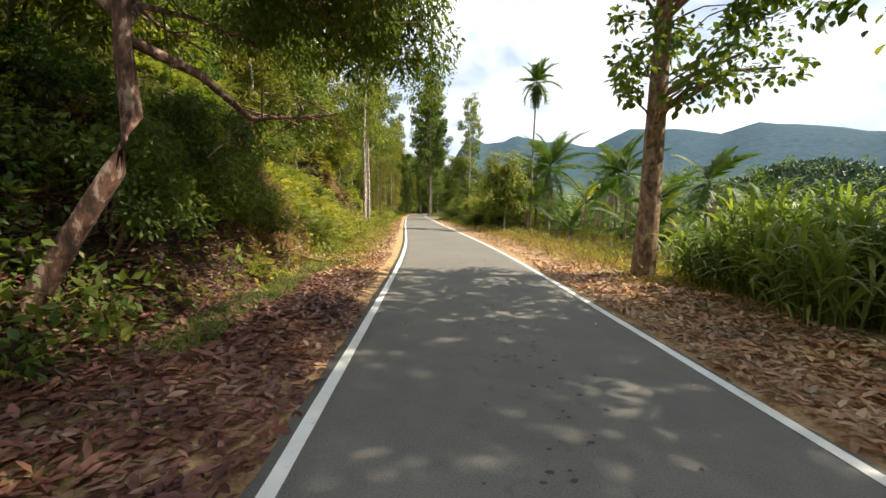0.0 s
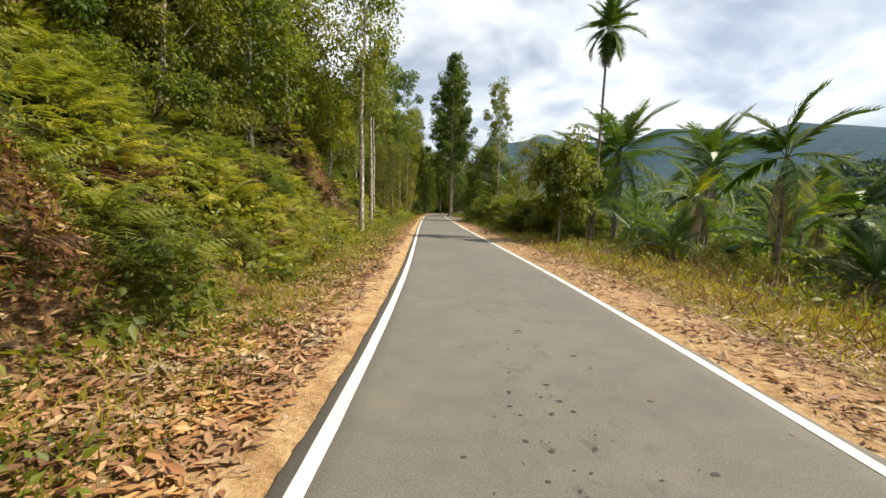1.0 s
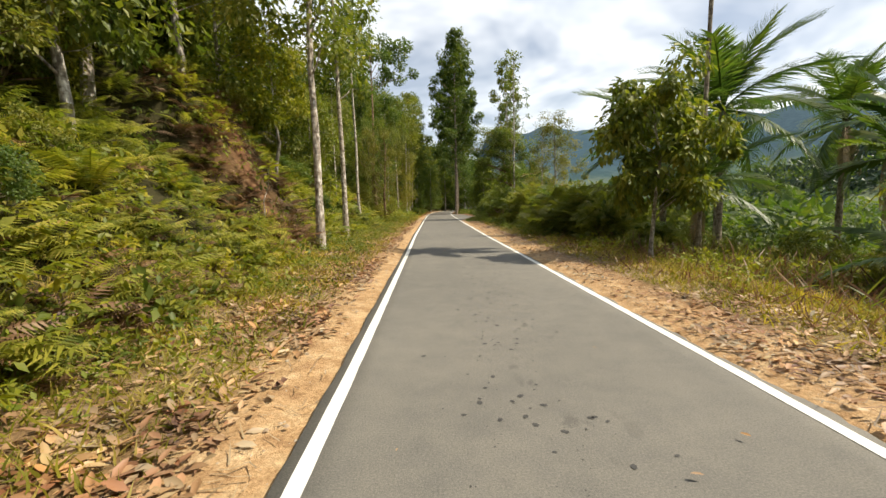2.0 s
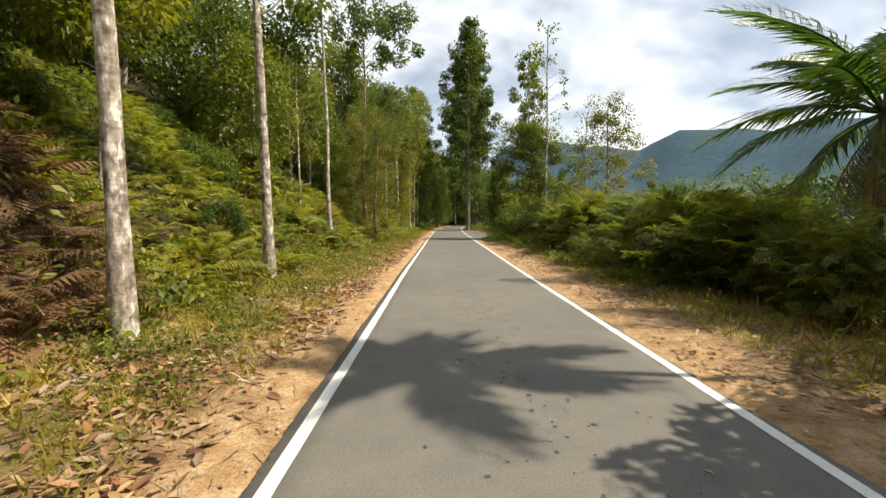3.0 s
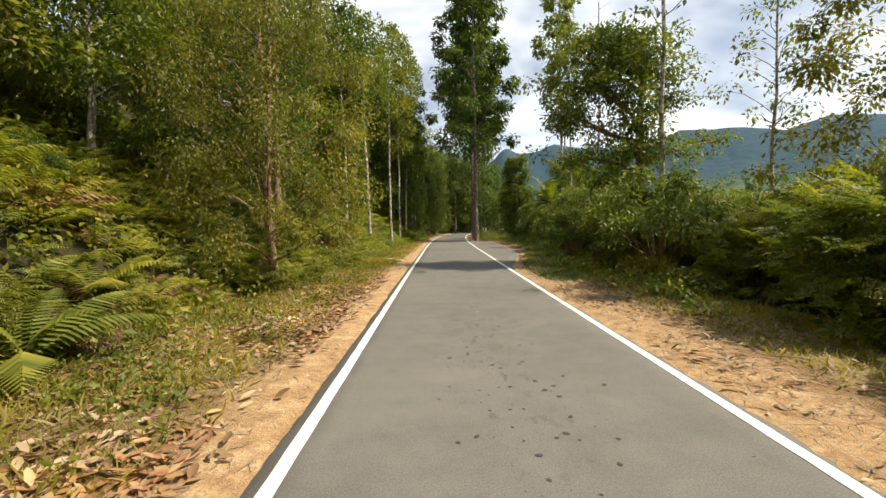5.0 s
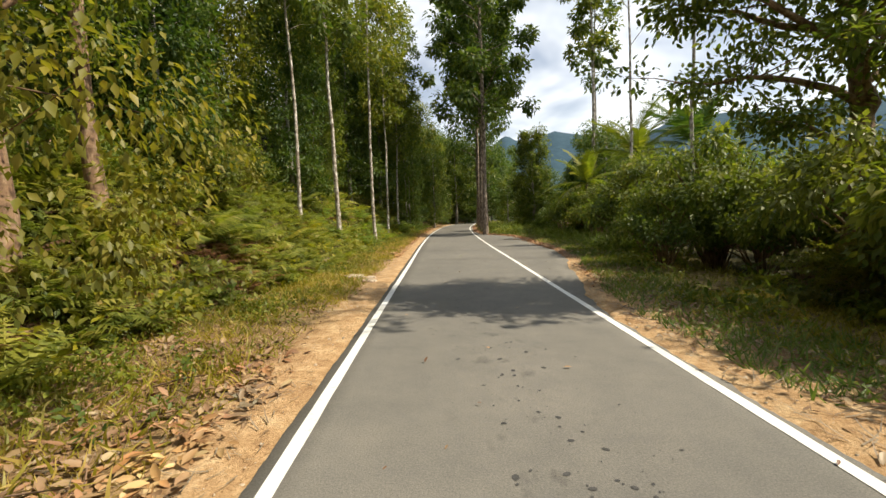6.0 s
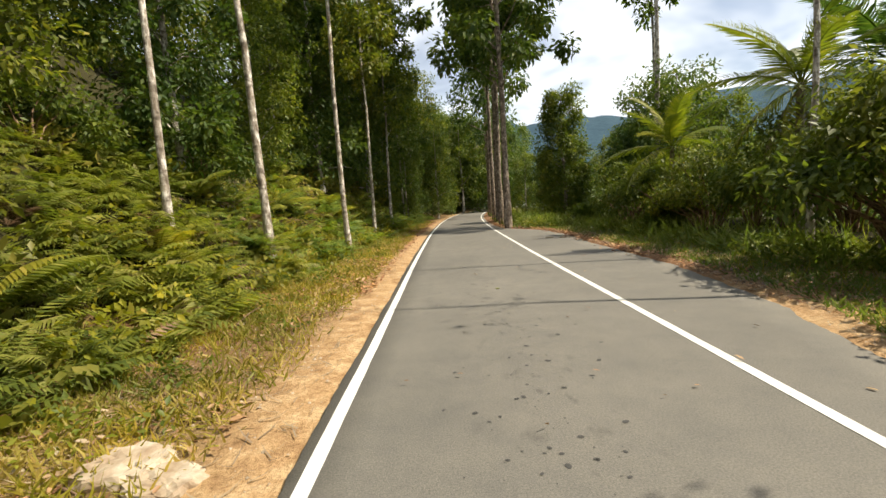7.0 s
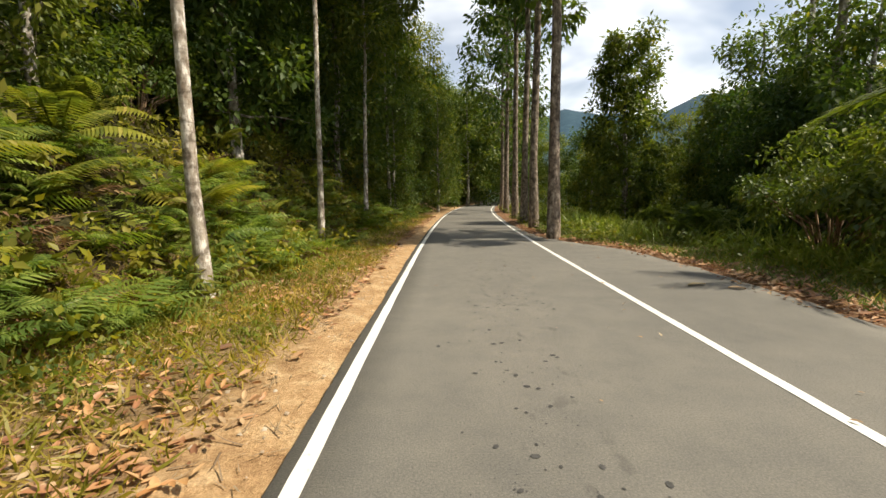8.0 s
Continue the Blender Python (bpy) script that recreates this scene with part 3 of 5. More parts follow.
def spray_bush(name, at, label, height, width, sprays, inner, leaf, seed, group=""):
    """A wide bush of level leafy sprays in tiers over stems and a close core of darker leaves."""
    g = np.random.default_rng(seed)
    root = thing(name, at, label, "shrub", group)
    f = g.random(sprays) ** 0.75
    a = g.random(sprays) * 6.28
    tier = np.round(f * 7) / 7 + 0.05 * g.normal(size=sprays)
    z = height * (0.16 + 0.8 * tier)
    rim = width * np.sqrt(np.clip(1.05 - ((tier - 0.35) / 0.78) ** 2, 0.05, 1)) * (0.8 + 0.25 * np.sin(a * 3 + seed) + 0.15 * g.normal(size=sprays))
    size = 0.45 + 0.45 * g.random(sprays)
    r0 = np.maximum(rim - size * 0.8, 0.05) * (0.55 + 0.5 * g.random(sprays))
    at0 = np.stack([r0 * np.cos(a), r0 * np.sin(a), z], -1)
    a2 = a + 0.5 * g.normal(size=sprays)
    axis = np.stack([np.cos(a2), np.sin(a2), 0.38 * g.normal(size=sprays) + 0.2 * tier], -1)
    up = np.stack([0.4 * g.normal(size=sprays), 0.4 * g.normal(size=sprays), np.ones(sprays)], -1)
    part("foliage", mesh_of("foliage", *spread(SPRAY, at0, axis, up, size), leaf), root)
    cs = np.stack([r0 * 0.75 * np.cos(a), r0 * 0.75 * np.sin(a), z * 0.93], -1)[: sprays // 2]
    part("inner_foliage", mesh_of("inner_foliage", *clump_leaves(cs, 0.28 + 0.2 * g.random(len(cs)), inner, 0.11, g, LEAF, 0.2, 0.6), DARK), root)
    pieces = []
    for c in cs[:26]:
        w = 0.014 * height
        pieces.append(tube([(c[0] * 0.1, c[1] * 0.1, -0.2), c * (0.45, 0.45, 0.6) + g.normal(size=3) * 0.06, c], [w, w * 0.7, w * 0.25], 5))
    part("trunk", mesh_of("trunk", *joined(pieces), BROWNBARK, True), root)
    return root


def palm(name, at, label, height, radius, fronds, frond_meshes, seed, lean=(0, 0), group="", up=(75, -25), bark=None, size=1.0, dead=0, bend=0.0):
    """A ringed stem with a fan of leaves, the young ones upright and the old ones hanging."""
    g = np.random.default_rng(seed)
    height = height - at[2]
    root = thing(name, at, label, "palm", group)
    s = np.linspace(0, 1, 12)
    line = np.stack([lean[0] * s**1.6, lean[1] * s**1.6, -0.3 + (height + 0.3) * s], -1)
    rad = radius * (1 - 0.35 * s) * (1 + 0.06 * np.cos(np.arange(12) * np.pi))
    rad[0] *= 1.35
    part("stem", mesh_of("stem", *tube(line, rad, 9), bark or PALMBARK, True), root)
    for n in range(fronds):
        f = (n + 0.5) / fronds
        tilt = up[0] + (up[1] - up[0]) * f**1.35 + g.normal() * 5
        mesh = frond_meshes[n % len(frond_meshes)]
        turn = n * 137.5 + g.normal() * 10
        part("frond", mesh, root, pose(*line[-1], 0, 0, turn) @ pose(0, 0, -0.05, 0, -tilt, 0) @ pose(0, 0, 0, g.normal() * 10, 0, 0) @ Matrix.Scale(size * (0.8 + 0.3 * g.random()), 4))
    for n in range(dead):
        part("dead_frond", DEADFROND, root, pose(*line[-1], 0, 0, n * 97 + 40) @ pose(0, 0, -0.1, 0, 68 + g.normal() * 8, 0) @ Matrix.Scale(size * 0.85, 4), "brown withered hanging frond")
    return root


def on(x, y):
    return (x, y, float(ground_z(x, y)))


# ---- ground and road ----
def growing(start, first, rate, end):
    out, v, d = [], start, first
    while abs(v) < end:
        v += d
        d *= rate
        out.append(v)
    return out


def make_ground():
    xs = sorted([-v for v in growing(9, 0.4, 1.1, 1500)] + list(np.arange(-9, 12.01, 0.35)) + growing(12, 0.4, 1.065, 1500))
    ys = sorted([-v for v in growing(8, 0.5, 1.2, 700)] + list(np.arange(-8, 112.01, 0.5)) + growing(112, 0.6, 1.065, 1600))
    X, Y = np.meshgrid(xs, ys)
    Z = ground_z(X, Y)
    k, w = X.shape
    i, j = np.meshgrid(np.arange(k - 1), np.arange(w - 1), indexing="ij")
    a = i * w + j
    t = np.concatenate([np.stack([a, a + 1, a + w + 1], -1).reshape(-1, 3), np.stack([a, a + w + 1, a + w], -1).reshape(-1, 3)])
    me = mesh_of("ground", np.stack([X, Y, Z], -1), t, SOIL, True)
    u = X - line_x(Y)
    right = u - LANE - tar_right(Y)
    toe = np.interp(Y, TOE_Y, TOE_D)
    sand = step(-1.25, -0.5, u) * (u < 1) + step(1.35, 0.7, right) * step(73, 67, Y) * (u > 1)
    turf = np.where(u < 1, (0.35 + 0.4 * waves(X, Y, 1.5, 2) + 0.15 * step(3, 1.5, -u)) * step(toe + 1.0, toe, -u), step(0.9, 1.7, right)).clip(0, 1)
    cut = (step(9.4, 10.1, Y) * step(13.0, 12.2, Y) + 0.9 * step(29, 30, Y) * step(33.4, 32.6, Y)) * step(toe + 0.1, toe + 0.5, -u) * step(toe + 3.3, toe + 2.2, -u) * (0.45 + 0.7 * waves(X, Y, 0.7, 3)).clip(0, 1)
    cut = cut + sum(0.9 * np.exp(-(((X - px) / 0.55) ** 2) - ((Y - py) / 0.7) ** 2) for px, py in ((-3.2, 72.7), (-3.2, 76.6), (-3.0, 68.6)))
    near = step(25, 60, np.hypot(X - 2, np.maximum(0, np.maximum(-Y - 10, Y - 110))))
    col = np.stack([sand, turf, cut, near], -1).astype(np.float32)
    at = me.attributes.new("cover", "FLOAT_COLOR", "POINT")
    at.data.foreach_set("color", col.ravel())
    # reaches nearer the road below y 9, where the bank lies in shade
    shaded_mould = (step(toe + 0.2, toe + 1.2, -u) + 0.8 * step(9, 7, Y) * step(1.7, 2.6, -u) + step(3.0, 5.0, right)).clip(0, 1).astype(np.float32)
    at = me.attributes.new("shaded_mould", "FLOAT", "POINT")
    at.data.foreach_set("value", shaded_mould.ravel())
    # spurs short of 430 m keep a greener colour than the hazed hills
    at = me.attributes.new("spur", "FLOAT", "POINT")
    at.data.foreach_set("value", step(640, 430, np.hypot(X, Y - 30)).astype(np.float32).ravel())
    tagged(new("ground", me), "sandy verges, leaf litter, fern bank and forested hills with haze in their colour", "ground", kind="structure")


def strip(name, left, right, y0, y1, dy, z, mat, cols=2, label="", category="", skirt=0.0):
    ys = np.arange(y0, y1, dy)
    f = np.linspace(0, 1, cols)
    xl, xr = left(ys), right(ys)
    X = xl[:, None] + (xr - xl)[:, None] * f
    Y = np.repeat(ys[:, None], cols, 1)
    Z = np.full_like(X, z)
    if skirt:
        X = np.concatenate([X[:, :1] - 0.03, X, X[:, -1:] + 0.03], 1)
        Y = np.repeat(ys[:, None], cols + 2, 1)
        Z = np.full_like(X, z)
        Z[:, 0] = Z[:, -1] = z - skirt
    w = X.shape[1]
    i, j = np.meshgrid(np.arange(len(ys) - 1), np.arange(w - 1), indexing="ij")
    a = i * w + j
    t = np.concatenate([np.stack([a, a + 1, a + w + 1], -1).reshape(-1, 3), np.stack([a, a + w + 1, a + w], -1).reshape(-1, 3)])
    me = mesh_of(name, np.stack([X, Y, Z], -1), t, mat)
    lane = step(0.9, 0.1, np.abs(X - line_x(Y) - 1.75)).astype(np.float32)
    at = me.attributes.new("lane", "FLOAT", "POINT")
    at.data.foreach_set("value", lane.ravel())
    return tagged(new(name, me), label, category, kind="structure")


make_ground()
strip("road", lambda y: line_x(y) - 0.145 + 0.016 * waves(y, y * 0.3, 0.7) + 0.012 * waves(y, y, 0.11), lambda y: line_x(y) + LANE + tar_right(y) + 0.05 * waves(y, y * 0.4, 0.5, 4) + 0.025 * waves(y, y, 0.13, 2), -55, 215, 0.1, 0.0, ASPHALT, 12, "narrow grey asphalt country road with ragged edges", "road", 0.09)
for off in (0.0, LANE):
    strip("road_line", lambda y: line_x(y) + off - 0.055 + 0.004 * waves(y, y, 0.2), lambda y: line_x(y) + off + 0.055 + 0.004 * waves(y, y, 0.23, 6), -55, 215, 0.25, 0.005, PAINT, 2, "white painted edge line on the asphalt", "road marking")

# ---- trees of the bank ----
CROWN_TALL, CROWN_MID = "trees on the fern bank", "trees beside the road"


def crooked_tree():
    g = np.random.default_rng(11)
    base = np.array((-3.95, 2.2, float(ground_z(-3.95, 2.2))))
    root = thing("leaning_tree", tuple(base), "crooked tree with peeling reddish bark leaning over the litter bank", "tree")
    trunk = np.array([(-4.05, 2.1, base[2] - 0.3), (-3.9, 2.15, 0.45), (-3.68, 2.2, 0.8), (-3.42, 2.2, 1.25), (-2.97, 2.2, 1.9), (-2.79, 2.2, 2.45), (-2.83, 2.2, 3.1), (-2.85, 2.25, 3.8), (-2.7, 2.5, 4.8), (-2.2, 3.0, 6.2)]) - base
    pieces = [tube(trunk, [0.2, 0.15, 0.125, 0.11, 0.1, 0.095, 0.09, 0.085, 0.07, 0.03], 10, 0.12, 3)]
    fork = trunk[6]
    arms = [[(0, 0, 0.1), (0.5, 0.5, -0.1), (0.85, 1.0, -0.45), (1.25, 1.6, -0.3), (1.7, 2.3, -0.1)], [(0, 0, 0.6), (0.6, 1.2, 1.5), (1.2, 2.8, 2.2), (1.9, 4.8, 2.7), (2.8, 6.8, 2.7)],
            [(0.1, 0.2, 1.6), (0.7, 2.0, 2.8), (1.2, 4.2, 3.5), (1.8, 6.6, 3.9)], [(0, 0, 0.7), (-0.9, 0.7, 1.9), (-1.8, 2.0, 3.1), (-2.4, 3.6, 3.8)], [(0.3, 0.5, 2.4), (1.4, 1.2, 3.6), (2.8, 2.6, 4.2)],
            [(0, 0, 0.6), (-0.6, -1.2, 1.8), (-0.8, -3.0, 2.4)], [(0, 0, 0.3), (-1.2, 0.5, 1.1), (-2.8, 1.4, 1.5)], [(0, 0, 0.2), (-0.5, 1.2, 0.9), (-0.6, 2.8, 1.4), (-0.2, 4.6, 1.6)], [(0.1, 0.2, 1.8), (1.2, 0.8, 2.8), (2.6, 0.6, 3.2)],
            [(0, 0, 0.6), (0.2, 2.5, 1.8), (0.5, 5.0, 2.4), (0.9, 7.6, 2.3)], [(0, 0, 0.7), (-0.4, 3.0, 2.2), (-0.5, 6.0, 3.0), (-0.2, 9.0, 2.8)], [(0, 0, 0.8), (0.9, 3.5, 2.5), (1.7, 6.0, 3.1), (2.4, 8.6, 2.6)], [(0, 0, 0.5), (-0.9, 1.5, 1.2), (-1.6, 3.6, 1.6), (-1.6, 5.6, 1.8)],
            [(0, 0, 0.9), (0.6, 1.6, 1.7), (1.2, 3.4, 2.0), (1.7, 5.4, 1.9)], [(0, 0, 0.9), (0.9, 1.0, 1.7), (1.8, 2.2, 2.0), (2.6, 3.8, 1.9)]]
    cs = []
    for arm in arms:
        arm = np.array(arm) + fork
        k = len(arm)
        pieces.append(tube(arm, np.linspace(0.06, 0.015, k), 7, 0.06, k))
        for _ in range(15):
            f = 0.35 + 0.68 * g.random()
            c = np.array([np.interp(f * (k - 1), np.arange(k), arm[:, n]) for n in range(3)])
            e = c + g.normal(size=3) * (0.75, 0.8, 0.4) + (0, 0, -0.1)
            pieces.append(tube([c, (c + e) / 2 + (0, 0, 0.1), e], [0.014, 0.01, 0.005], 4))
            if e[2] > 4.4 or (e[0] < -2.2 and f > 0.7):
                cs.append(e)
    part("trunk", mesh_of("trunk", *joined(pieces), REDBARK, True), root)
    cs = np.array(cs)
    part("crown", mesh_of("crown", *clump_leaves(cs, 0.55 + 0.4 * g.random(len(cs)), 42000, 0.13, g, BROAD, 0.6), DARK), root)


crooked_tree()
tree("broadleaf_tree", on(5.62, 7.5), "tall straight brown-trunked tree with large sparse leaves", 15, 0.27, (4.0, 8.6, 1.7, 2.0, 1.5), (3000, 0.17, 44), SHRUB, BROWNBARK, 21, shape=ROUND, clump=0.5, limbs=12, flare=1.15, wob=0.02, lean=(0.1, -0.3), shift=(0.5, -0.7))
# out of view: one read from the road's shade, three added to block sun
tree("shade_tree", on(8.4, 1.4), "unseen broadleaf tree beside the slope, placed to shade the road", 15, 0.2, (4.9, 14, 3.0, 3.6, 2.4), (6400, 0.27, 64), SHRUB, BROWNBARK, 22, CROWN_MID, shape=BROAD, clump=1.0)
tree("shade_tree", on(8.6, -6.5), "unseen broadleaf tree beside the slope, placed to shade the road", 15, 0.2, (4.6, 15, 3.4, 4.8, 3.0), (11500, 0.34, 80), SHRUB, BROWNBARK, 23, CROWN_MID, shape=BROAD, clump=1.0)

tree("shade_tree", on(12.2, -1.4), "unseen broadleaf tree beside the slope, placed to shade the road", 19, 0.24, (8.5, 19, 3.4, 4.6, 3.2), (7600, 0.36, 60), SHRUB, BROWNBARK, 25, CROWN_MID, shape=BROAD, clump=1.1)
tree("shade_tree", on(9.4, 2.9), "unseen broadleaf tree beside the slope, placed to shade the road", 7.4, 0.12, (4.4, 7.4, 1.2, 1.6, 1.1), (2600, 0.24, 30), SHRUB, BROWNBARK, 26, CROWN_MID, shape=BROAD, clump=0.7)

# thin straight trunks along the toe of the bank
SLIM = [(-3.4, 32.5, 17, 0.15, 1, 0.1), (-3.55, 37.9, 18, 0.13, 2, -0.3), (-4.5, 48.0, 15, 0.115, 3, -0.6), (-6.5, 49.3, 10, 0.055, 4, -0.2), (-4.87, 71.6, 13.5, 0.085, 5, -0.15), (-3.85, 74.1, 15, 0.115, 6, -0.35), (-2.98, 79.5, 17, 0.105, 7, 0.1),
        (-2.95, 85.7, 18, 0.085, 8, 0.0), (-2.45, 98.6, 21, 0.1, 9, 0.1), (-8.3, 28.5, 16, 0.15, 11, 0.1), (-2.9, 93.0, 15, 0.1, 12, 0.1)]
for x, y, h, r, s, tip in SLIM:
    low, leafy = (0.4, 1) if y < 40 else (0.45, 1.6) if y > 80 else (0.62, 1) if y > 70 else (0.8, 0.5)
    tree("slim_tree", on(x, y), "slender tree with pale lichen-patched bark on the verge", h, r, (h * low, h, 1.4, 2.2, 1.2) if y > 70 or y < 40 else (h * low, h, 0.9, 1.7, 0.9), (int(3800 * leafy), 0.25, 40), SHRUB, PALEBARK, 40 + s, CROWN_MID, limbs=7, wob=0.05, clump=0.72, lean=(tip, 0.3 * math.cos(s * 1.7)), flare=1.35, limb_from=h * low * 0.85)


tree("umbrella_tree", on(-5.3, 61.6), "tall tree with bare trunk and open umbrella crown", 16.2, 0.15, (12.8, 16.2, 3.4, 3.8, 2.6), (4200, 0.3, 30), DARK, BROWNBARK, 61, limbs=14, wob=0.05, limb_from=10.6, clump=0.7, shift=(0.9, 0))
tree("lime_tree", on(-3.6, 56.4), "bushy roadside tree with yellow-green leaves", 7.6, 0.13, (1.3, 8.2, 2.3, 2.9, 1.9), (30000, 0.088, 90), GOLD, BROWNBARK, 62, limbs=14, clump=0.6, hang=0.9)
tree("lime_tree", on(-6.0, 35.6), "bushy roadside tree with yellow-green leaves", 7.0, 0.09, (3.0, 7.2, 1.2, 1.7, 0.9), (4200, 0.18, 30), LIME, BARK, 63, limbs=10, clump=0.5)
tree("forked_tree", on(-4.9, 59.2), "forked tree with drying brownish yellow leaves on the bank", 8.4, 0.2, (3.4, 8.6, 2.0, 2.8, 1.5), (12500, 0.115, 44), SHRUB, BROWNBARK, 64, limbs=12, clump=0.6)


# ---- eucalypt row ----
ROW = [(4.5, 88.2, 29.5, 0.2, (9.0, 29.6, 4.4, 4.2, 0.9), 12500, 71, 88, 0.8, 2.2), (4.75, 92.8, 27, 0.19, (12, 27, 2.6, 3.6, 1.2), 6500, 72, 40, 1.1, 0.3), (5.0, 96.6, 25, 0.19, (12, 25, 2.6, 3.6, 1.2), 6000, 73, 38, 1.1, 0.3),
       (5.15, 100.4, 25, 0.19, (11, 25, 2.8, 3.6, 1.2), 5400, 74, 34, 1.2, 0.3), (5.75, 108.6, 24, 0.2, (8, 24, 3.2, 3.2, 1.2), 4600, 75, 30, 1.3, 0.2), (6.3, 115.4, 22, 0.2, (6, 22, 3.2, 3.2, 1.2), 4200, 76, 30, 1.3, 0.2)]
for x, y, h, r, c, n, s, k, w, tip in ROW:
    tree("tall_row_tree", on(x, y), "very tall straight tree with grey-brown trunk in a row", h, r, c, (n, 0.4, k), DARK, ROWBARK, s, "row of tall trees", limbs=18, wob=0.06, clump=w, limb_from=8, lean=(0.2 * math.sin(s), tip), hang=0.6)

# ---- trees over the right-hand slope ----
tree("round_tree", on(6.95, 28.8), "small dense round tree with several stems beside the grass", 4.9, 0.07, (1.6, 5.0, 1.3, 1.7, 0.9), (7000, 0.19, 46), SHRUB, BARK, 81, shape=BROAD, clump=0.5, hang=0.9)
tree("open_tree", on(11.2, 54.3), "open airy tree with yellow-green leaves above the bushes", 9.2, 0.12, (1.8, 9.3, 3.1, 2.4, 0.9), (11500, 0.14, 80), GOLD, BARK, 82, limbs=16, clump=0.48)
tree("bare_top_tree", on(8.8, 60.4), "thin tall tree with a sparse tuft of leaves and bare twigs", 16.2, 0.11, (8.0, 16.4, 1.7, 1.5, 0.8), (420, 0.26, 24), SHRUB, BARK, 83, limbs=20, wob=0.06, clump=0.3, limb_from=6)
tree("bare_top_tree", on(11.1, 58.0), "thin tall tree with a sparse tuft of leaves and bare twigs", 9.4, 0.08, (5.0, 9.4, 1.4, 1.3, 0.7), (700, 0.15, 22), SHRUB, BARK, 89, limbs=14, wob=0.05, clump=0.4, limb_from=3.5)
tree("bare_top_tree", on(12.5, 86.8), "thin tall tree with a sparse tuft of leaves and bare twigs", 24, 0.16, (13, 24.4, 1.6, 2.4, 1.2), (3200, 0.38, 34), SHRUB, BARK, 84, limbs=16, wob=0.06, clump=0.65, limb_from=9)
tree("bare_top_tree", on(13.6, 89.2), "thin tall tree with a sparse tuft of leaves and bare twigs", 21, 0.13, (12, 21.4, 1.4, 2.0, 1.2), (1800, 0.36, 26), SHRUB, BARK, 90, limbs=16, wob=0.06, clump=0.6, limb_from=9)
tree("bare_top_tree", on(9.3, 72.9), "thin tall tree with a sparse tuft of leaves and bare twigs", 14, 0.085, (9.5, 14, 1.6, 1.7, 0.9), (14, 0.2, 8), SHRUB, BARK, 85, limbs=7, wob=0.05, clump=0.4, limb_from=8, twigs=False)
tree("bare_top_tree", on(9.6, 68.7), "thin tall tree with a sparse tuft of leaves and bare twigs", 13.5, 0.085, (9.5, 13.5, 1.3, 1.5, 0.9), (12, 0.17, 8), SHRUB, BARK, 86, limbs=7, twigs=False, wob=0.05, clump=0.4, limb_from=6.5)
tree("column_tree", on(9.9, 95.6), "dense columnar tree wrapped in climbing leaves", 9.2, 0.16, (0.3, 9.4, 1.7, 1.8, 1.2), (17000, 0.22, 130), SHRUB, BARK, 88, clump=0.55)


def level_tree():
    """A dark tree whose long level limbs reach out over the verge."""
    g = np.random.default_rng(87)
    base = np.array(on(8.5, 61.8))
    root = thing("level_limbed_tree", tuple(base), "dark spreading tree with long level branches over the thicket", "tree")
    trunk = bent((0, 0, -0.3), (0.35, 0.1, 9.0), 0.07, g)
    pieces = [tube(trunk, np.linspace(0.24, 0.07, len(trunk)), 10, 0.05, 87)]
    cs = []
    for n in range(20):
        z0 = 2.6 + 5.6 * (n / 19) ** 0.8
        a = radians(180 + 76 * math.sin(n * 1.9)) if n % 3 else g.random() * 6.28
        reach = (4.9 - 0.32 * (z0 - 2.6)) * (0.7 + 0.35 * g.random())
        s = np.linspace(0, 1, 7)
        lift = 0.42 + 0.25 * g.random()
        arm = np.stack([reach * s * math.cos(a), (0.48 if n < 10 else 0.2) * reach * s * math.sin(a), z0 + reach * lift * s * (1 - 0.42 * s)], -1) + 0.12 * np.cumsum(g.normal(size=(7, 3)), 0) * (s[:, None] > 0) * (1, 1, 0.5)
        arm[:, :2] += [np.interp(z0, trunk[:, 2], trunk[:, 0]), np.interp(z0, trunk[:, 2], trunk[:, 1])]
        pieces.append(tube(arm, np.linspace(0.085 if n < 8 else 0.06, 0.016, 7), 7, 0.05, n))
        for _ in range(14):
            f = 0.25 + 0.77 * g.random()
            c = np.array([np.interp(f * 6, np.arange(7), arm[:, k]) for k in range(3)])
            e = c + g.normal(size=3) * (0.5, 0.5, 0.16) + (0, 0, 0.12)
            pieces.append(tube([c, (c + e) / 2 + (0, 0, 0.05), e], [0.016, 0.011, 0.005], 4))
            cs.append(e)
    part("trunk", mesh_of("trunk", *joined(pieces), BROWNBARK, True), root)
    cs = np.array(cs)
    part("crown", mesh_of("crown", *clump_leaves(cs, 0.45 + 0.4 * g.random(len(cs)), 18500, 0.15, g, BROAD, 0.3, 0.6), SHRUB), root)


level_tree()

# ---- palms ----
COCO = [mesh_of("coconut_frond", *palm_frond(3.6, 70, 0.85, 0.042, 0.55, 0.18, 0.95, s), PALM) for s in (1, 2, 3)]
ARECA = [mesh_of("areca_frond", *palm_frond(2.1, 30, 0.62, 0.12, 0.62, 0.22, 0.75, s), PALM) for s in (4, 5, 6)]
YOUNG = [mesh_of("young_frond", *palm_frond(2.6, 40, 0.62, 0.07, 0.55, 0.15, 0.9, s), YOUNGPALM) for s in (7, 8)]
BRIGHT = [mesh_of("young_frond", *palm_frond(3.0, 62, 0.7, 0.042, 0.55, 0.18, 0.95, s), YOUNGPALM) for s in (10, 11)]
DEADFROND = mesh_of("dead_frond", *palm_frond(2.8, 34, 0.5, 0.05, 0.16, 0.0, 1.5, 9), DEADPALM)
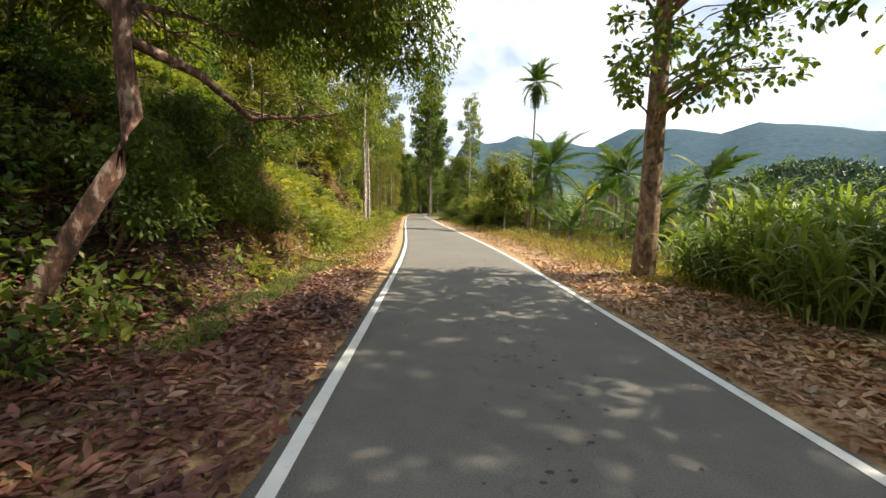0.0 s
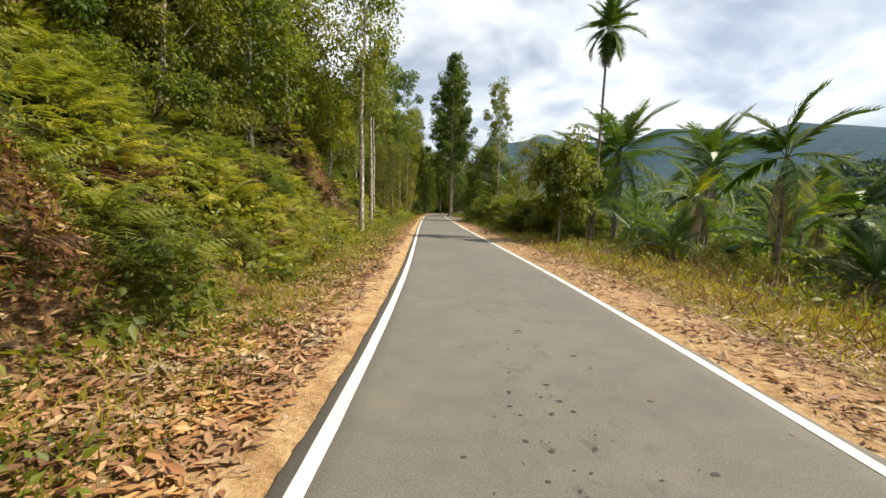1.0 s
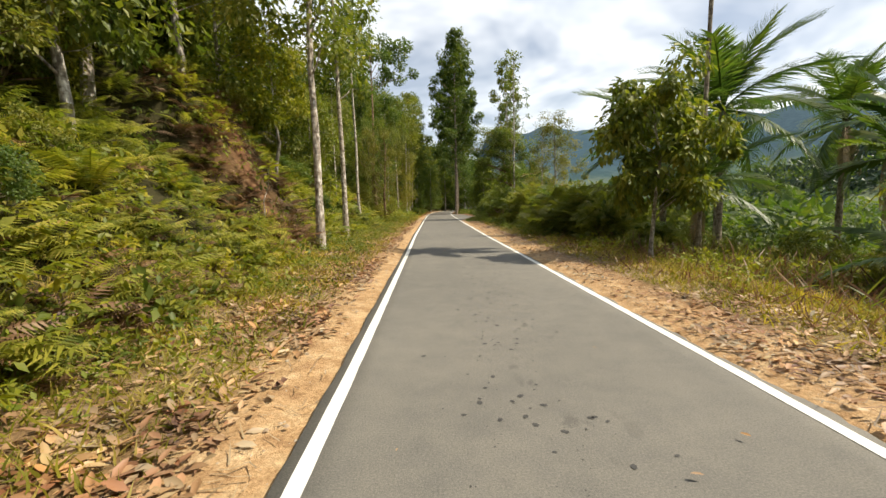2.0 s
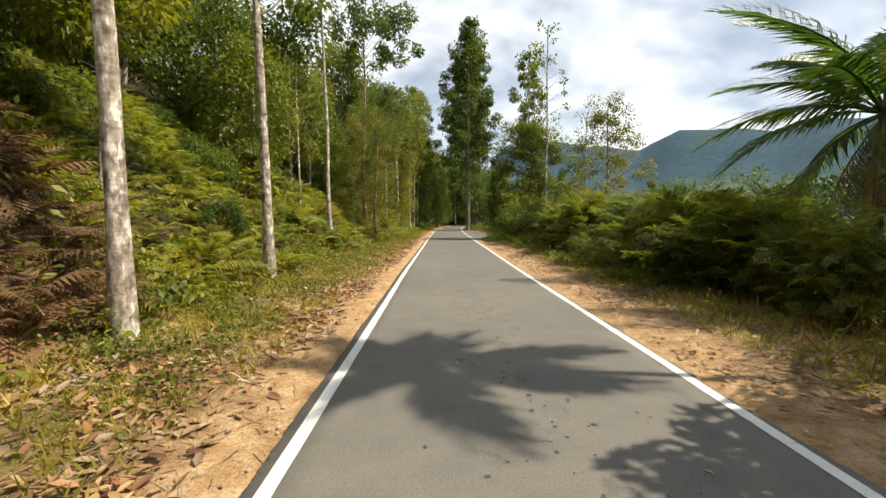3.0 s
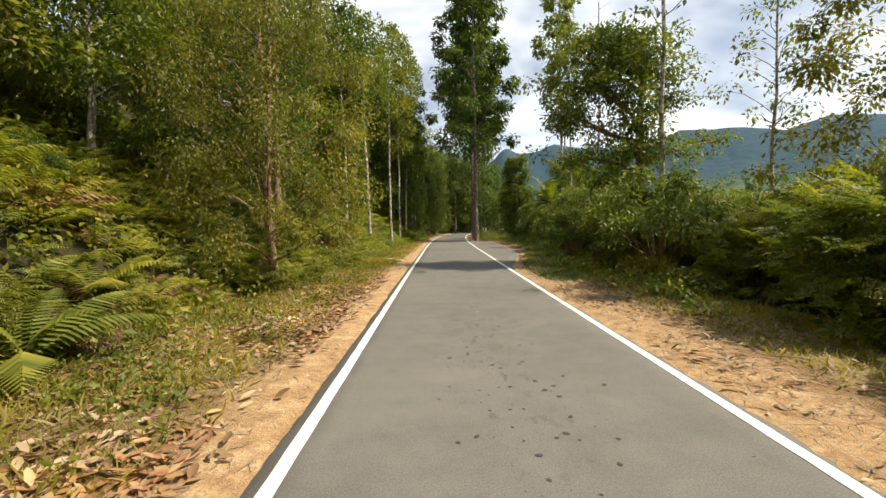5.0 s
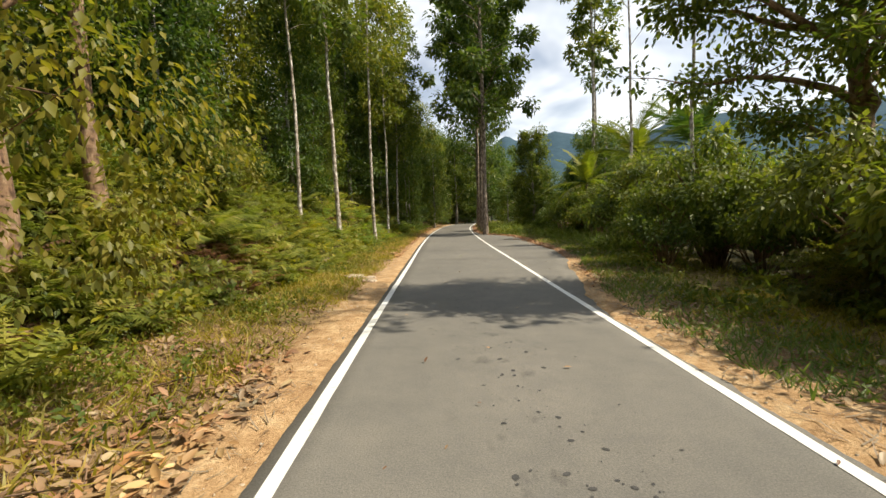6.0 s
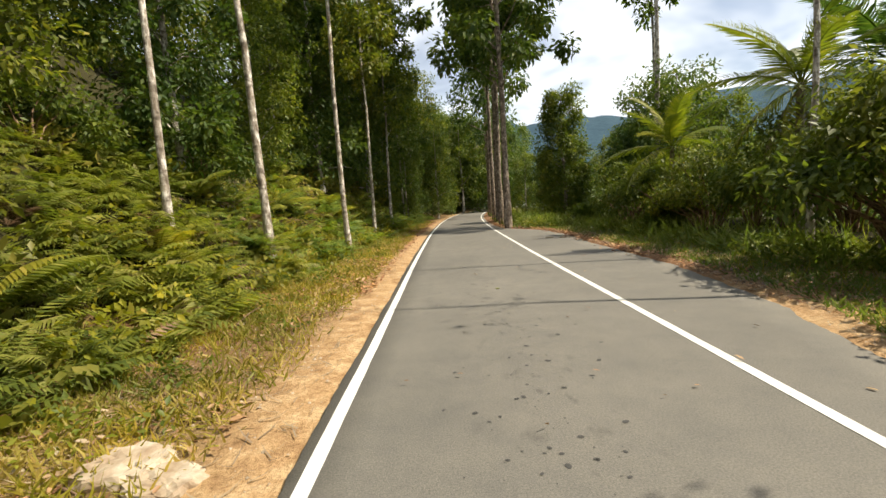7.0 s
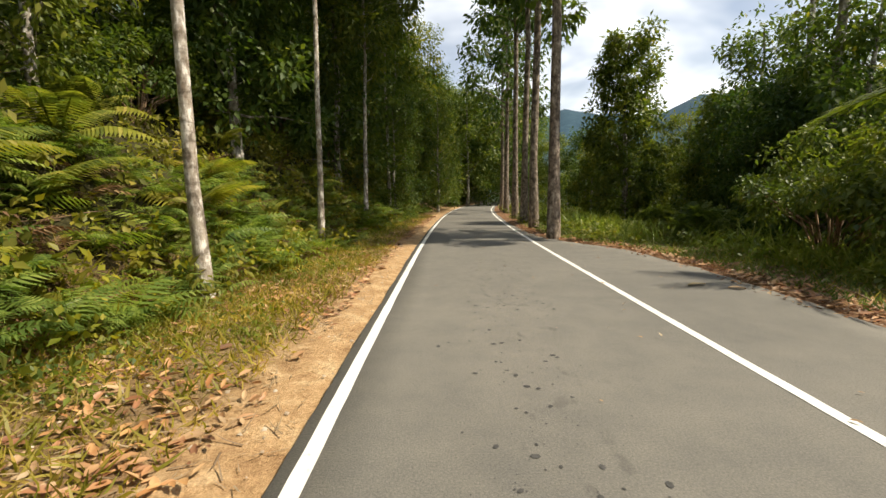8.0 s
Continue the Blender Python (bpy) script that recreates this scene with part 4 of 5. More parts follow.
YOUNG_COCO, SLOPE_ARECA, SLOPE_COCO = "young coconut palm with upright fronds and dead hanging leaves", "areca palm with arching fronds on the slope", "coconut palm with drooping and withered fronds on the slope"
palm("areca_palm", on(9.35, 30.5), "very tall thin areca palm with a small feathery crown", 11.2, 0.085, 22, ARECA, 1, lean=(0.2, 0.1), up=(86, -75), size=0.9, dead=3)
palm("coconut_palm", on(11.6, 33.0), YOUNG_COCO, 5.0, 0.17, 22, COCO, 2, up=(84, -45), dead=6, size=1.15)
palm("coconut_palm", on(9.0, 30.0), YOUNG_COCO, 2.0, 0.14, 14, COCO, 12, up=(80, -20), dead=5, size=0.75)
palm("areca_palm", on(12.5, 21.8), SLOPE_ARECA, 3.7, 0.09, 8, ARECA, 3, up=(86, -38), size=1.25, dead=2)
palm("areca_palm", on(14.0, 17.0), SLOPE_ARECA, 3.0, 0.09, 8, ARECA, 4, up=(84, -40), size=1.25, dead=1)
palm("areca_palm", on(15.6, 30.4), SLOPE_ARECA, 4.0, 0.09, 10, ARECA, 5, up=(86, -45), size=1.25, dead=4)
palm("coconut_palm", on(18.6, 35.4), SLOPE_COCO, 5.0, 0.15, 20, COCO, 6, up=(84, -50), size=1.1, dead=5)
palm("areca_palm", on(14.2, 29.0), SLOPE_ARECA, 2.7, 0.08, 9, ARECA, 14, up=(86, -45), size=1.1, dead=3)
palm("areca_palm", on(12.6, 19.2), SLOPE_ARECA, 1.8, 0.08, 8, ARECA, 15, up=(84, -35), size=0.95, dead=2)
palm("areca_palm", on(11.6, 25.4), SLOPE_ARECA, 2.3, 0.08, 8, YOUNG, 16, up=(86, -35), size=0.72, dead=3)
palm("coconut_palm", on(12.1, 37.9), "coconut palm with long drooping fronds above the verge bushes", 4.3, 0.17, 24, COCO, 7, lean=(-0.3, -0.3), up=(72, -45), dead=6, size=1.26)
for n, (x, y, h, sz) in enumerate([(16.0, 24.0, 1.6, 0.9), (15.5, 19.0, 0.2, 0.8), (13.8, 23.5, 0.6, 0.75), (18.5, 20.5, 1.4, 0.9), (17.5, 27.5, 1.6, 0.9), (11.6, 17.6, 0.1, 0.6), (20.5, 30.0, 2.8, 0.9), (10.2, 24.2, 0.4, 0.6), (14.5, 14.5, 0.0, 0.8), (17.0, 16.5, 0.6, 0.9)]):
    palm("coconut_palm", on(x, y), "low young palm with spreading fronds among the slope scrub", h, 0.13, 12, YOUNG if n % 4 == 0 else COCO, 20 + n, up=(80, -25), dead=3, size=sz)
palm("coconut_palm", on(10.4, 74.6), "young coconut palm with bright yellow-green fronds above the thicket", 4.2, 0.15, 18, BRIGHT, 31, up=(76, -55), size=0.95, dead=2)
palm("coconut_palm", on(9.8, 80.0), "young coconut palm with bright yellow-green fronds above the thicket", 3.3, 0.12, 15, BRIGHT, 32, up=(84, -35), size=0.95)
palm("coconut_palm", on(13.4, 75.0), "young coconut palm with bright yellow-green fronds above the thicket", 4.6, 0.15, 14, COCO, 33, up=(82, -35), size=1.05)


# ---- copies ----
def scatter_copies(sources, spots, g, sizes=(0.8, 1.2)):
    for n, (x, y) in enumerate(spots):
        src = sources[n % len(sources)]
        k = sizes[0] + (sizes[1] - sizes[0]) * g.random()
        copy_thing(src, pose(x, y, float(ground_z(x, y)) - 0.05, 0, 0, g.random() * 360) @ Matrix.Scale(k, 4))


def lay(y0, y1, u0, u1, gap, g, right=False):
    out = []
    y = y0
    while y < y1:
        u = u0
        while u < u1:
            yy, uu = y + g.normal() * gap * 0.25, u + g.normal() * gap * 0.25
            x = float(line_x(yy)) + (LANE + float(tar_right(yy)) + uu if right else -uu)
            out.append((x, yy))
            u += gap
        y += gap
    return out


g_copy = np.random.default_rng(5)
HEDGE, THICKET = "dense dark bush with layered sprays of small leaves", "tall tangled bush with hanging creepers and dry stems"
hedge = [spray_bush("hedge_bush", on(7.7, 36.0), HEDGE, 2.1, 2.0, 380, 3200, OLIVE, 101, "bushes along the verge"),
         spray_bush("hedge_bush", on(7.8, 41.7), HEDGE, 2.4, 2.0, 400, 3400, SHRUB, 102, "bushes along the verge"),
         spray_bush("hedge_bush", on(7.9, 47.6), HEDGE, 2.9, 2.1, 430, 3600, OLIVE, 103, "bushes along the verge"),
         shrub("hedge_bush", on(8.3, 44.6), HEDGE, 2.1, 1.9, (7000, 0.1, 40), OLIVE, 104, "bushes along the verge")]
scatter_copies(hedge, [(7.6, 38.6), (7.5, 51.0), (7.9, 54.0), (8.0, 57.2), (7.6, 59.8), (10.4, 40.0), (10.8, 43.2), (10.6, 46.6), (10.9, 50.2), (10.6, 53.4), (11.2, 56.6), (10.8, 59.6), (13.6, 41.5), (13.8, 46.0), (14.0, 50.5), (14.2, 56.0)], g_copy, (0.65, 1.15))
scatter_copies(hedge, [(9.4, 33.2), (10.0, 34.6), (7.4, 33.6), (8.0, 31.6)], g_copy, (0.4, 0.6))
thicket = [shrub("thicket_bush", on(8.8, 66.0), THICKET, 3.8, 2.2, (7200, 0.16, 54), SHRUB, 111, "thicket behind the verge", hang=0.6, low=0.36),
           shrub("thicket_bush", on(9.4, 70.0), THICKET, 4.2, 2.3, (7200, 0.16, 54), OLIVE, 112, "thicket behind the verge", hang=0.6, low=0.36),
           shrub("thicket_bush", on(10.0, 80.0), THICKET, 3.4, 2.2, (7200, 0.16, 54), SHRUB, 113, "thicket behind the verge", hang=0.6, low=0.36)]
scatter_copies(thicket, [(x, y) for x, y in lay(62, 87, 4.4, 12, 3.6, g_copy, True) if math.hypot(x - 8.5, y - 61.8) > 1.2], g_copy, (0.6, 0.98))
scatter_copies(thicket, [(7.3, 57.4), (7.7, 59.7), (8.8, 58.7), (9.8, 60.3), (10.6, 63.3), (9.3, 64.8), (10.2, 51.2), (11.2, 54.8), (10.0, 57.4), (12.6, 52.6), (12.2, 59.2), (13.6, 56.2), (9.6, 48.6), (12.4, 48.8)], g_copy, (0.72, 0.95))
wall_trees = [tree("forest_tree", on(13.5, 86.5), "dark leafy forest tree", 8, 0.13, (0.8, 8, 2.4, 2.8, 1.5), (8200, 0.23, 48), DARK, BARK, 121, "forest beyond the lay-by", clump=0.9),
              tree("forest_tree", on(15.0, 93.5), "dark leafy forest tree", 9, 0.14, (1.0, 9, 2.6, 2.9, 1.5), (8200, 0.23, 48), SHRUB, BARK, 122, "forest beyond the lay-by", clump=0.95)]
scatter_copies(wall_trees, [(x, y) for x, y in lay(88, 130, 7.8, 18, 5.0, g_copy, True) if math.hypot(x - 9.9, y - 95.6) > 3.6 and not (y < 99 and x < 11.5)], g_copy, (0.5, 0.85))
scatter_copies(wall_trees, [(13.6, 91.5), (14.6, 95.2), (13.2, 103.5), (15.6, 100.0), (17.5, 91.0), (17.2, 96.5), (12.6, 87.4), (15.8, 86.5), (18.5, 102), (20, 95), (12.0, 107.5), (9.8, 110.5)], g_copy, (0.62, 0.86))
scatter_copies(wall_trees, lay(132, 172, -13, 4, 7.0, g_copy, True), g_copy, (1.3, 1.9))

bank_bush = [shrub("bank_shrub", on(-7.5, 20.0), "leafy shrub among the ferns of the bank", 2.6, 1.7, (5200, 0.15, 34), SHRUB, 131, "shrubs on the bank"),
             shrub("bank_shrub", on(-8.5, 26.0), "leafy shrub among the ferns of the bank", 3.2, 1.8, (5600, 0.15, 36), OLIVE, 132, "shrubs on the bank"),
             shrub("bank_shrub", on(-9.5, 31.0), "leafy shrub among the ferns of the bank", 3.6, 2.0, (6400, 0.16, 40), DARK, 133, "shrubs on the bank"),
             shrub("bank_shrub", on(-7.0, 44.0), "leafy shrub among the ferns of the bank", 2.2, 1.6, (3000, 0.15, 30), OLIVE, 134, "shrubs on the bank", shape=BROAD)]
scatter_copies(bank_bush, [(x, y) for x, y in lay(-4, 60, 8.6, 20, 3.9, g_copy) if not (36 < y < 52 and x > -13)], g_copy, (0.6, 1.2))
scatter_copies([bank_bush[0], bank_bush[2], bank_bush[3]], lay(36, 52, 8.6, 13, 3.2, g_copy), g_copy, (0.3, 0.6))
scatter_copies(bank_bush, lay(13, 60, 5.6, 8.4, 4.0, g_copy), g_copy, (0.25, 0.5))
hill_tree = [tree("hill_tree", on(-12.0, 22.0), "leafy tree on the upper bank", 8, 0.12, (2.0, 8, 1.9, 2.4, 1.2), (7600, 0.22, 40), SHRUB, BARK, 141, "trees on the upper bank", clump=0.9),
             tree("hill_tree", on(-14.0, 34.0), "leafy tree on the upper bank", 9, 0.13, (2.5, 9, 1.9, 2.5, 1.2), (7600, 0.22, 40), OLIVE, BARK, 142, "trees on the upper bank", clump=0.95)]
scatter_copies(hill_tree, [(x, y) for x, y in lay(2, 50, 9.5, 22, 6.2, g_copy) if not (38 < y < 50 and x > -13)], g_copy, (0.8, 1.25))
scatter_copies(hill_tree, lay(46, 61, 8.8, 20, 5.0, g_copy), g_copy, (0.65, 0.95))
scatter_copies(hill_tree, [(-7.2, 26.4), (-7.0, 30.6), (-7.6, 34.4), (-8.6, 22.6)], g_copy, (0.85, 1.05))
scatter_copies(hill_tree, [(-10.6, 49.5), (-11.4, 53.6), (-12.6, 45.6)], g_copy, (0.95, 1.1))
deep = [tree("deep_forest_tree", on(-8.0, 66.0), "tall dark forest tree with leaves down to the ferns", 12, 0.15, (1.0, 12, 2.2, 2.7, 1.6), (11000, 0.24, 60), DARK, BARK, 151, "forest on the bank", clump=0.95),
        tree("deep_forest_tree", on(-7.6, 90.0), "tall dark forest tree with leaves down to the ferns", 13, 0.16, (1.0, 13, 2.2, 2.8, 1.6), (11000, 0.24, 60), SHRUB, BARK, 152, "forest on the bank", clump=1.0)]
scatter_copies(deep, lay(66, 84, 7.0, 16, 4.4, g_copy), g_copy, (0.6, 0.8))
scatter_copies(deep, lay(86, 132, 7.2, 16, 5.0, g_copy), g_copy, (1.0, 1.35))
scatter_copies(deep, lay(97, 138, 3.6, 5, 5.0, g_copy), g_copy, (0.5, 0.8))
scatter_copies(deep, [(-3.2, 110.5), (-2.4, 115.0), (-1.6, 119.5), (-0.4, 124.0), (0.6, 128.5), (2.4, 133.0), (-5.0, 117.5), (-3.6, 125.0), (-1.8, 131.0)], g_copy, (0.9, 1.2))
# bushes that shade the litter bank, on the slope above the deep ferns, and among the palms
for n, (x, y) in enumerate([(-4.2, 3.8), (-4.4, 5.0), (-4.6, 6.3), (-4.3, 7.6), (-4.3, 8.9), (-4.9, 4.4), (-4.9, 6.4), (-4.6, 8.2), (-4.6, 9.4), (-5.6, 5.0), (-5.5, 7.0), (-5.3, 8.6), (-5.2, 9.8), (-6.6, 4.0), (-6.9, 6.4), (-6.7, 9.0), (-6.2, 2.2), (-7.4, 1.0), (-6.0, -0.6)]):
    k = 0.5 + 0.3 * g_copy.random()
    copy_thing((bank_bush[2], hedge[3], bank_bush[0])[n % 3], pose(x, y, float(ground_z(x, y)) - 0.85 * k, 0, 0, g_copy.random() * 360) @ Matrix.Scale(k, 4))
scatter_copies([bank_bush[0], bank_bush[2], bank_bush[3]], lay(62, 110, 7.2, 10, 3.2, g_copy), g_copy, (0.6, 1.0))
scatter_copies([bank_bush[1]], [(-5.6, 64.8), (-5.8, 66.0)], g_copy, (0.7, 0.85))
scatter_copies([hedge[3], hedge[1]], lay(75, 94, 3.6, 5, 3.2, g_copy, True), g_copy, (0.3, 0.5))
scatter_copies([hedge[3], hedge[1], bank_bush[3], hedge[0]], lay(13, 38, 7.6, 22, 4.4, g_copy, True), g_copy, (0.35, 0.7))

# ---- ground cover ----
def stuff(name, pieces, mat, label, category):
    return tagged(new(name, mesh_of(name, *pieces, mat)), label, category, kind="stuff")


def bank_points(n, g, y0, y1, d0, d1, power=1.0):
    y = y0 + (y1 - y0) * g.random(n)
    d = d0 + (d1 - d0) * g.random(n) ** power
    x = line_x(y) - np.interp(y, TOE_Y, TOE_D) - d
    return x, y, ground_z(x, y)


def kerb_points(n, g, y0, y1, u0, u1, power=1.0):
    y = y0 + (y1 - y0) * g.random(n)
    x = line_x(y) - u0 - (u1 - u0) * g.random(n) ** power
    return x, y, ground_z(x, y)


def verge_points(n, g, y0, y1, d0, d1, power=1.0):
    y = y0 + (y1 - y0) * g.random(n)
    x = line_x(y) + LANE + tar_right(y) + d0 + (d1 - d0) * g.random(n) ** power
    return x, y, ground_z(x, y)


def ferns(n, seed, y0, y1, d0, d1, size, lift, mat, name, label, keep=None):
    """Rosettes of seven fronds each, small and large, some perched on the tangle below."""
    g = np.random.default_rng(seed)
    x, y, z = bank_points(n, g, y0, y1, d0, d1)
    ok = np.ones(n, bool) if keep is None else keep(x, y)
    x, y, z = x[ok], y[ok], z[ok]
    n = len(x)
    big = size * (0.45 + 0.75 * g.random(n) ** 1.5) * (1 + 0.35 * waves(x, y, 1.7, 4))
    perch = lift * g.random(n) ** 1.6 * (0.5 + 0.6 * waves(x, y, 1.3, 9)).clip(0, 1.1)
    k = 7
    i = np.repeat(np.arange(n), k)
    a = (g.random(n) * 6.28)[i] + np.tile(np.arange(k), n) * 6.28 / k + 0.35 * g.normal(size=n * k)
    lean = 0.1 + 0.75 * g.random(n * k)
    axis = np.stack([np.cos(a) + 0.22, np.sin(a), lean], -1)
    up = np.stack([0.3 * g.normal(size=n * k) - 0.3 * np.cos(a), 0.3 * g.normal(size=n * k) - 0.3 * np.sin(a), np.ones(n * k)], -1)
    at = np.stack([x, y, z + perch], -1)[i]
    s = big[i] * (0.7 + 0.5 * g.random(n * k))
    half = (np.arange(n * k) % 2) == 0
    first = spread(fern_frond(11), at[half], axis[half], up[half], s[half])
    second = spread(fern_frond(10, 0.8, 0.6, 0.3), at[~half], axis[~half], up[~half], s[~half])
    stuff(name, joined([first, second]), mat, label, "ferns")


def off_cut(x, y):
    d = -(x - line_x(y)) - np.interp(y, TOE_Y, TOE_D)
    bare = ((y > 9.6) & (y < 12.4) & (d < 1.9) & (waves(x, y, 0.7, 3) > -0.6)) | ((y > 28.8) & (y < 33.2) & (d < 2.4) & (waves(x, y, 0.7, 5) > -0.45))
    shade = (y < 9.6) & (d < 2.4)
    return ~bare & (~shade | (np.random.default_rng(1).random(len(x)) < 0.12))


def low_bank(x, y):
    """Ferns keep to the foot of the bank where the forest closes in."""
    d = -(x - line_x(y)) - np.interp(y, TOE_Y, TOE_D)
    return d < np.interp(y, [62, 70, 78, 90], [6.5, 4.4, 2.7, 2.0]) + 0.8 * waves(x, y, 1.5, 7)


ferns(4800, 201, -5, 62, 0.0, 9.0, 0.62, 0.95, FERN, "fern_cover", "bright green bracken ferns covering the bank", off_cut)
ferns(1700, 202, 55, 75, -0.2, 6.5, 0.68, 0.9, FERN, "fern_cover", "bright green bracken ferns covering the bank", low_bank)
ferns(2300, 210, 73, 112, -0.2, 6.5, 0.68, 0.9, SHADEFERN, "fern_cover", "deep green bracken ferns at the forest edge", low_bank)
ferns(480, 203, 14, 100, -0.1, 3.0, 0.6, 0.4, DRYFERN, "withered_fern_cover", "withered brown fern fronds hanging under the green ones")
ferns(300, 204, 28.5, 34, 0.3, 4.5, 0.5, 0.5, DRYFERN, "withered_fern_cover", "withered brown fern fronds hanging under the green ones")
ferns(140, 209, 60, 67, 0.0, 1.3, 0.5, 0.2, DRYFERN, "withered_fern_cover", "withered brown fern fronds hanging under the green ones")
ferns(34, 205, 8.5, 13.5, 0.8, 3.5, 0.6, 0.2, DRYFERN, "withered_fern_cover", "withered brown fern fronds hanging under the green ones")


def low_leaves(n, seed, y0, y1, d0, d1, mat, size, label):
    """Small broad-leaved seedlings and creepers between the ferns."""
    g = np.random.default_rng(seed)
    x, y, z = bank_points(n, g, y0, y1, d0, d1)
    cut = ((y > 9.6) & (y < 12.4)) | ((y > 28.8) & (y < 33.2))
    ok = ((y > 9) & ~cut) | (-(x - line_x(y)) > 5.4) | (g.random(n) < np.where(cut, 0.45, 0.5))
    x, y, z = x[ok], y[ok], z[ok]
    n = len(x)
    k = 16
    c = np.stack([x, y, z + 0.12 + 0.5 * g.random(n) ** 2], -1)
    stuff("undergrowth", clump_leaves(c, 0.16 + 0.25 * g.random(n), n * k, size, g, LEAF, 0.3), mat, label, "undergrowth")


low_leaves(2600, 206, -4, 62, -0.3, 9, SHRUB, 0.16, "green broad-leaved seedlings and creepers between the ferns")
low_leaves(2000, 207, 56, 112, -0.3, 6, OLIVE, 0.18, "olive green seedlings and creepers between the ferns")
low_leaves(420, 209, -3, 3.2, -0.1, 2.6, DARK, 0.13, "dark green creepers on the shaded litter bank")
low_leaves(900, 208, -4, 100, -0.5, 3, LIME, 0.13, "yellow-green weeds at the foot of the bank")


def kerb_weeds(n, seed, y0, y1, u0, u1, mat, size, label):
    """Low leafy weeds in drifts among the litter of the verge."""
    g = np.random.default_rng(seed)
    x, y, z = kerb_points(n, g, y0, y1, u0, u1, 0.7)
    ok = waves(x, y, 1.1, 6) > -0.25
    c = np.stack([x, y, z + 0.05 + 0.12 * g.random(n)], -1)[ok]
    stuff("verge_weeds", clump_leaves(c, 0.1 + 0.14 * g.random(len(c)), len(c) * 14, size, g, LEAF, 0.1), mat, label, "weeds")


kerb_weeds(3000, 231, 9, 104, 1.1, 4.4, LIME, 0.075, "yellow-green weeds among the litter of the verge")
kerb_weeds(1800, 232, 9, 104, 1.2, 4.4, SHRUB, 0.08, "green weeds among the litter of the verge")


def big_fern(at, seed, size):
    """A large fern whose fronds arch out from one crown."""
    g = np.random.default_rng(seed)
    root = thing("large_fern", at, "large fern with long arching green fronds", "fern", "large ferns at the foot of the bank")
    for n in range(9):
        f = fern_frond(22, 0.75, 0.8, 0.24)
        me = mesh_of("frond", f[0], f[1], FERN) if n == 0 else root.children[0].data
        part("frond", me, root, pose(0, 0, 0.1, 0, 0, n * 137 + g.normal() * 12) @ pose(0, 0, 0, g.normal() * 12, -28 + g.normal() * 14, 0) @ Matrix.Scale(size * (0.8 + 0.35 * g.random()), 4))
    return root


scatter_copies([bank_bush[0], bank_bush[3]], [(-4.4, 46.5), (-4.9, 45.6), (-5.0, 47.3)], g_copy, (0.36, 0.5))
fern_a, fern_b = big_fern(on(-4.6, 46.2), 1, 1.3), big_fern(on(-4.2, 81.6), 2, 1.5)
for n, (x, y) in enumerate([(-4.0, 47.9), (-3.9, 49.6), (-4.9, 48.6), (-4.4, 44.0), (-5.6, 45.2), (-4.6, 51.5), (-4.9, 40.2), (-4.2, 36.0), (-4.0, 67.0), (-4.4, 70.4), (-4.0, 76.5), (-5.0, 77.6), (-5.0, 83.4), (-3.9, 84.2), (-5.6, 80.2), (-5.4, 73.6), (-3.8, 87.8), (-4.6, 90.0),
                             (-4.4, 17.5), (-5.0, 24.0), (-4.8, 60.5), (-4.6, 63.6), (-3.9, 39.4), (-6.0, 50.4), (-6.6, 82.0), (-6.0, 86.0), (-4.7, 78.9)]):
    copy_thing(fern_a if n % 2 else fern_b, pose(x, y, float(ground_z(x, y)), 0, 0, n * 71) @ Matrix.Scale(0.7 + 0.45 * ((n * 37) % 10) / 10, 4))


def sapling(at, seed, height, count, size):
    g = np.random.default_rng(seed)
    root = thing("sapling", at, "slender sapling with large pale yellow-green leaves", "sapling")
    line = bent((0, 0, -0.2), (0.2, 0.1, height), 0.03, g, 6)
    part("stem", mesh_of("stem", *tube(line, np.linspace(0.02, 0.008, 6), 6), BARK, True), root)
    me = mesh_of("leaf", *BROAD, LIME)
    for n in range(count):
        z = height * (0.72 + 0.28 * (n + 1) / count)
        x, y = np.interp(z, line[:, 2], line[:, 0]), np.interp(z, line[:, 2], line[:, 1])
        part("leaf", me, root, pose(x, y, z, 0, 0, n * 137) @ pose(0, 0, 0, g.normal() * 15, 25 - 50 * n / count + g.normal() * 8, 0) @ Matrix.Scale(size * (0.8 + 0.4 * g.random()), 4))


sapling(on(-5.45, 42.5), 1, 2.0, 16, 0.46)
sapling(on(-5.9, 41.6), 2, 1.7, 11, 0.36)
sapling(on(-4.3, 29.6), 3, 1.6, 12, 0.34)


def litter(n, seed, points, size, name="leaf_litter", drift=-9.0, mat=LITTER):
    g = np.random.default_rng(seed)
    x, y, z = points(n, g)
    ok = waves(x, y, 1.3, 12) + 0.6 * g.normal(size=n) > drift
    x, y, z = x[ok], y[ok], z[ok]
    n = len(x)
    a = g.random(n) * 6.28
    axis = np.stack([np.cos(a), np.sin(a), 0.25 * g.normal(size=n)], -1)
    up = np.stack([0.28 * g.normal(size=n), 0.28 * g.normal(size=n), np.ones(n)], -1)
    at = np.stack([x, y, z + 0.008 + 0.04 * g.random(n)], -1)
    stuff(name, spread(CURLED, at, axis, up, size * (0.5 + 0.9 * g.random(n))), mat, "dry reddish brown fallen leaves lying on the verge", "leaf litter")


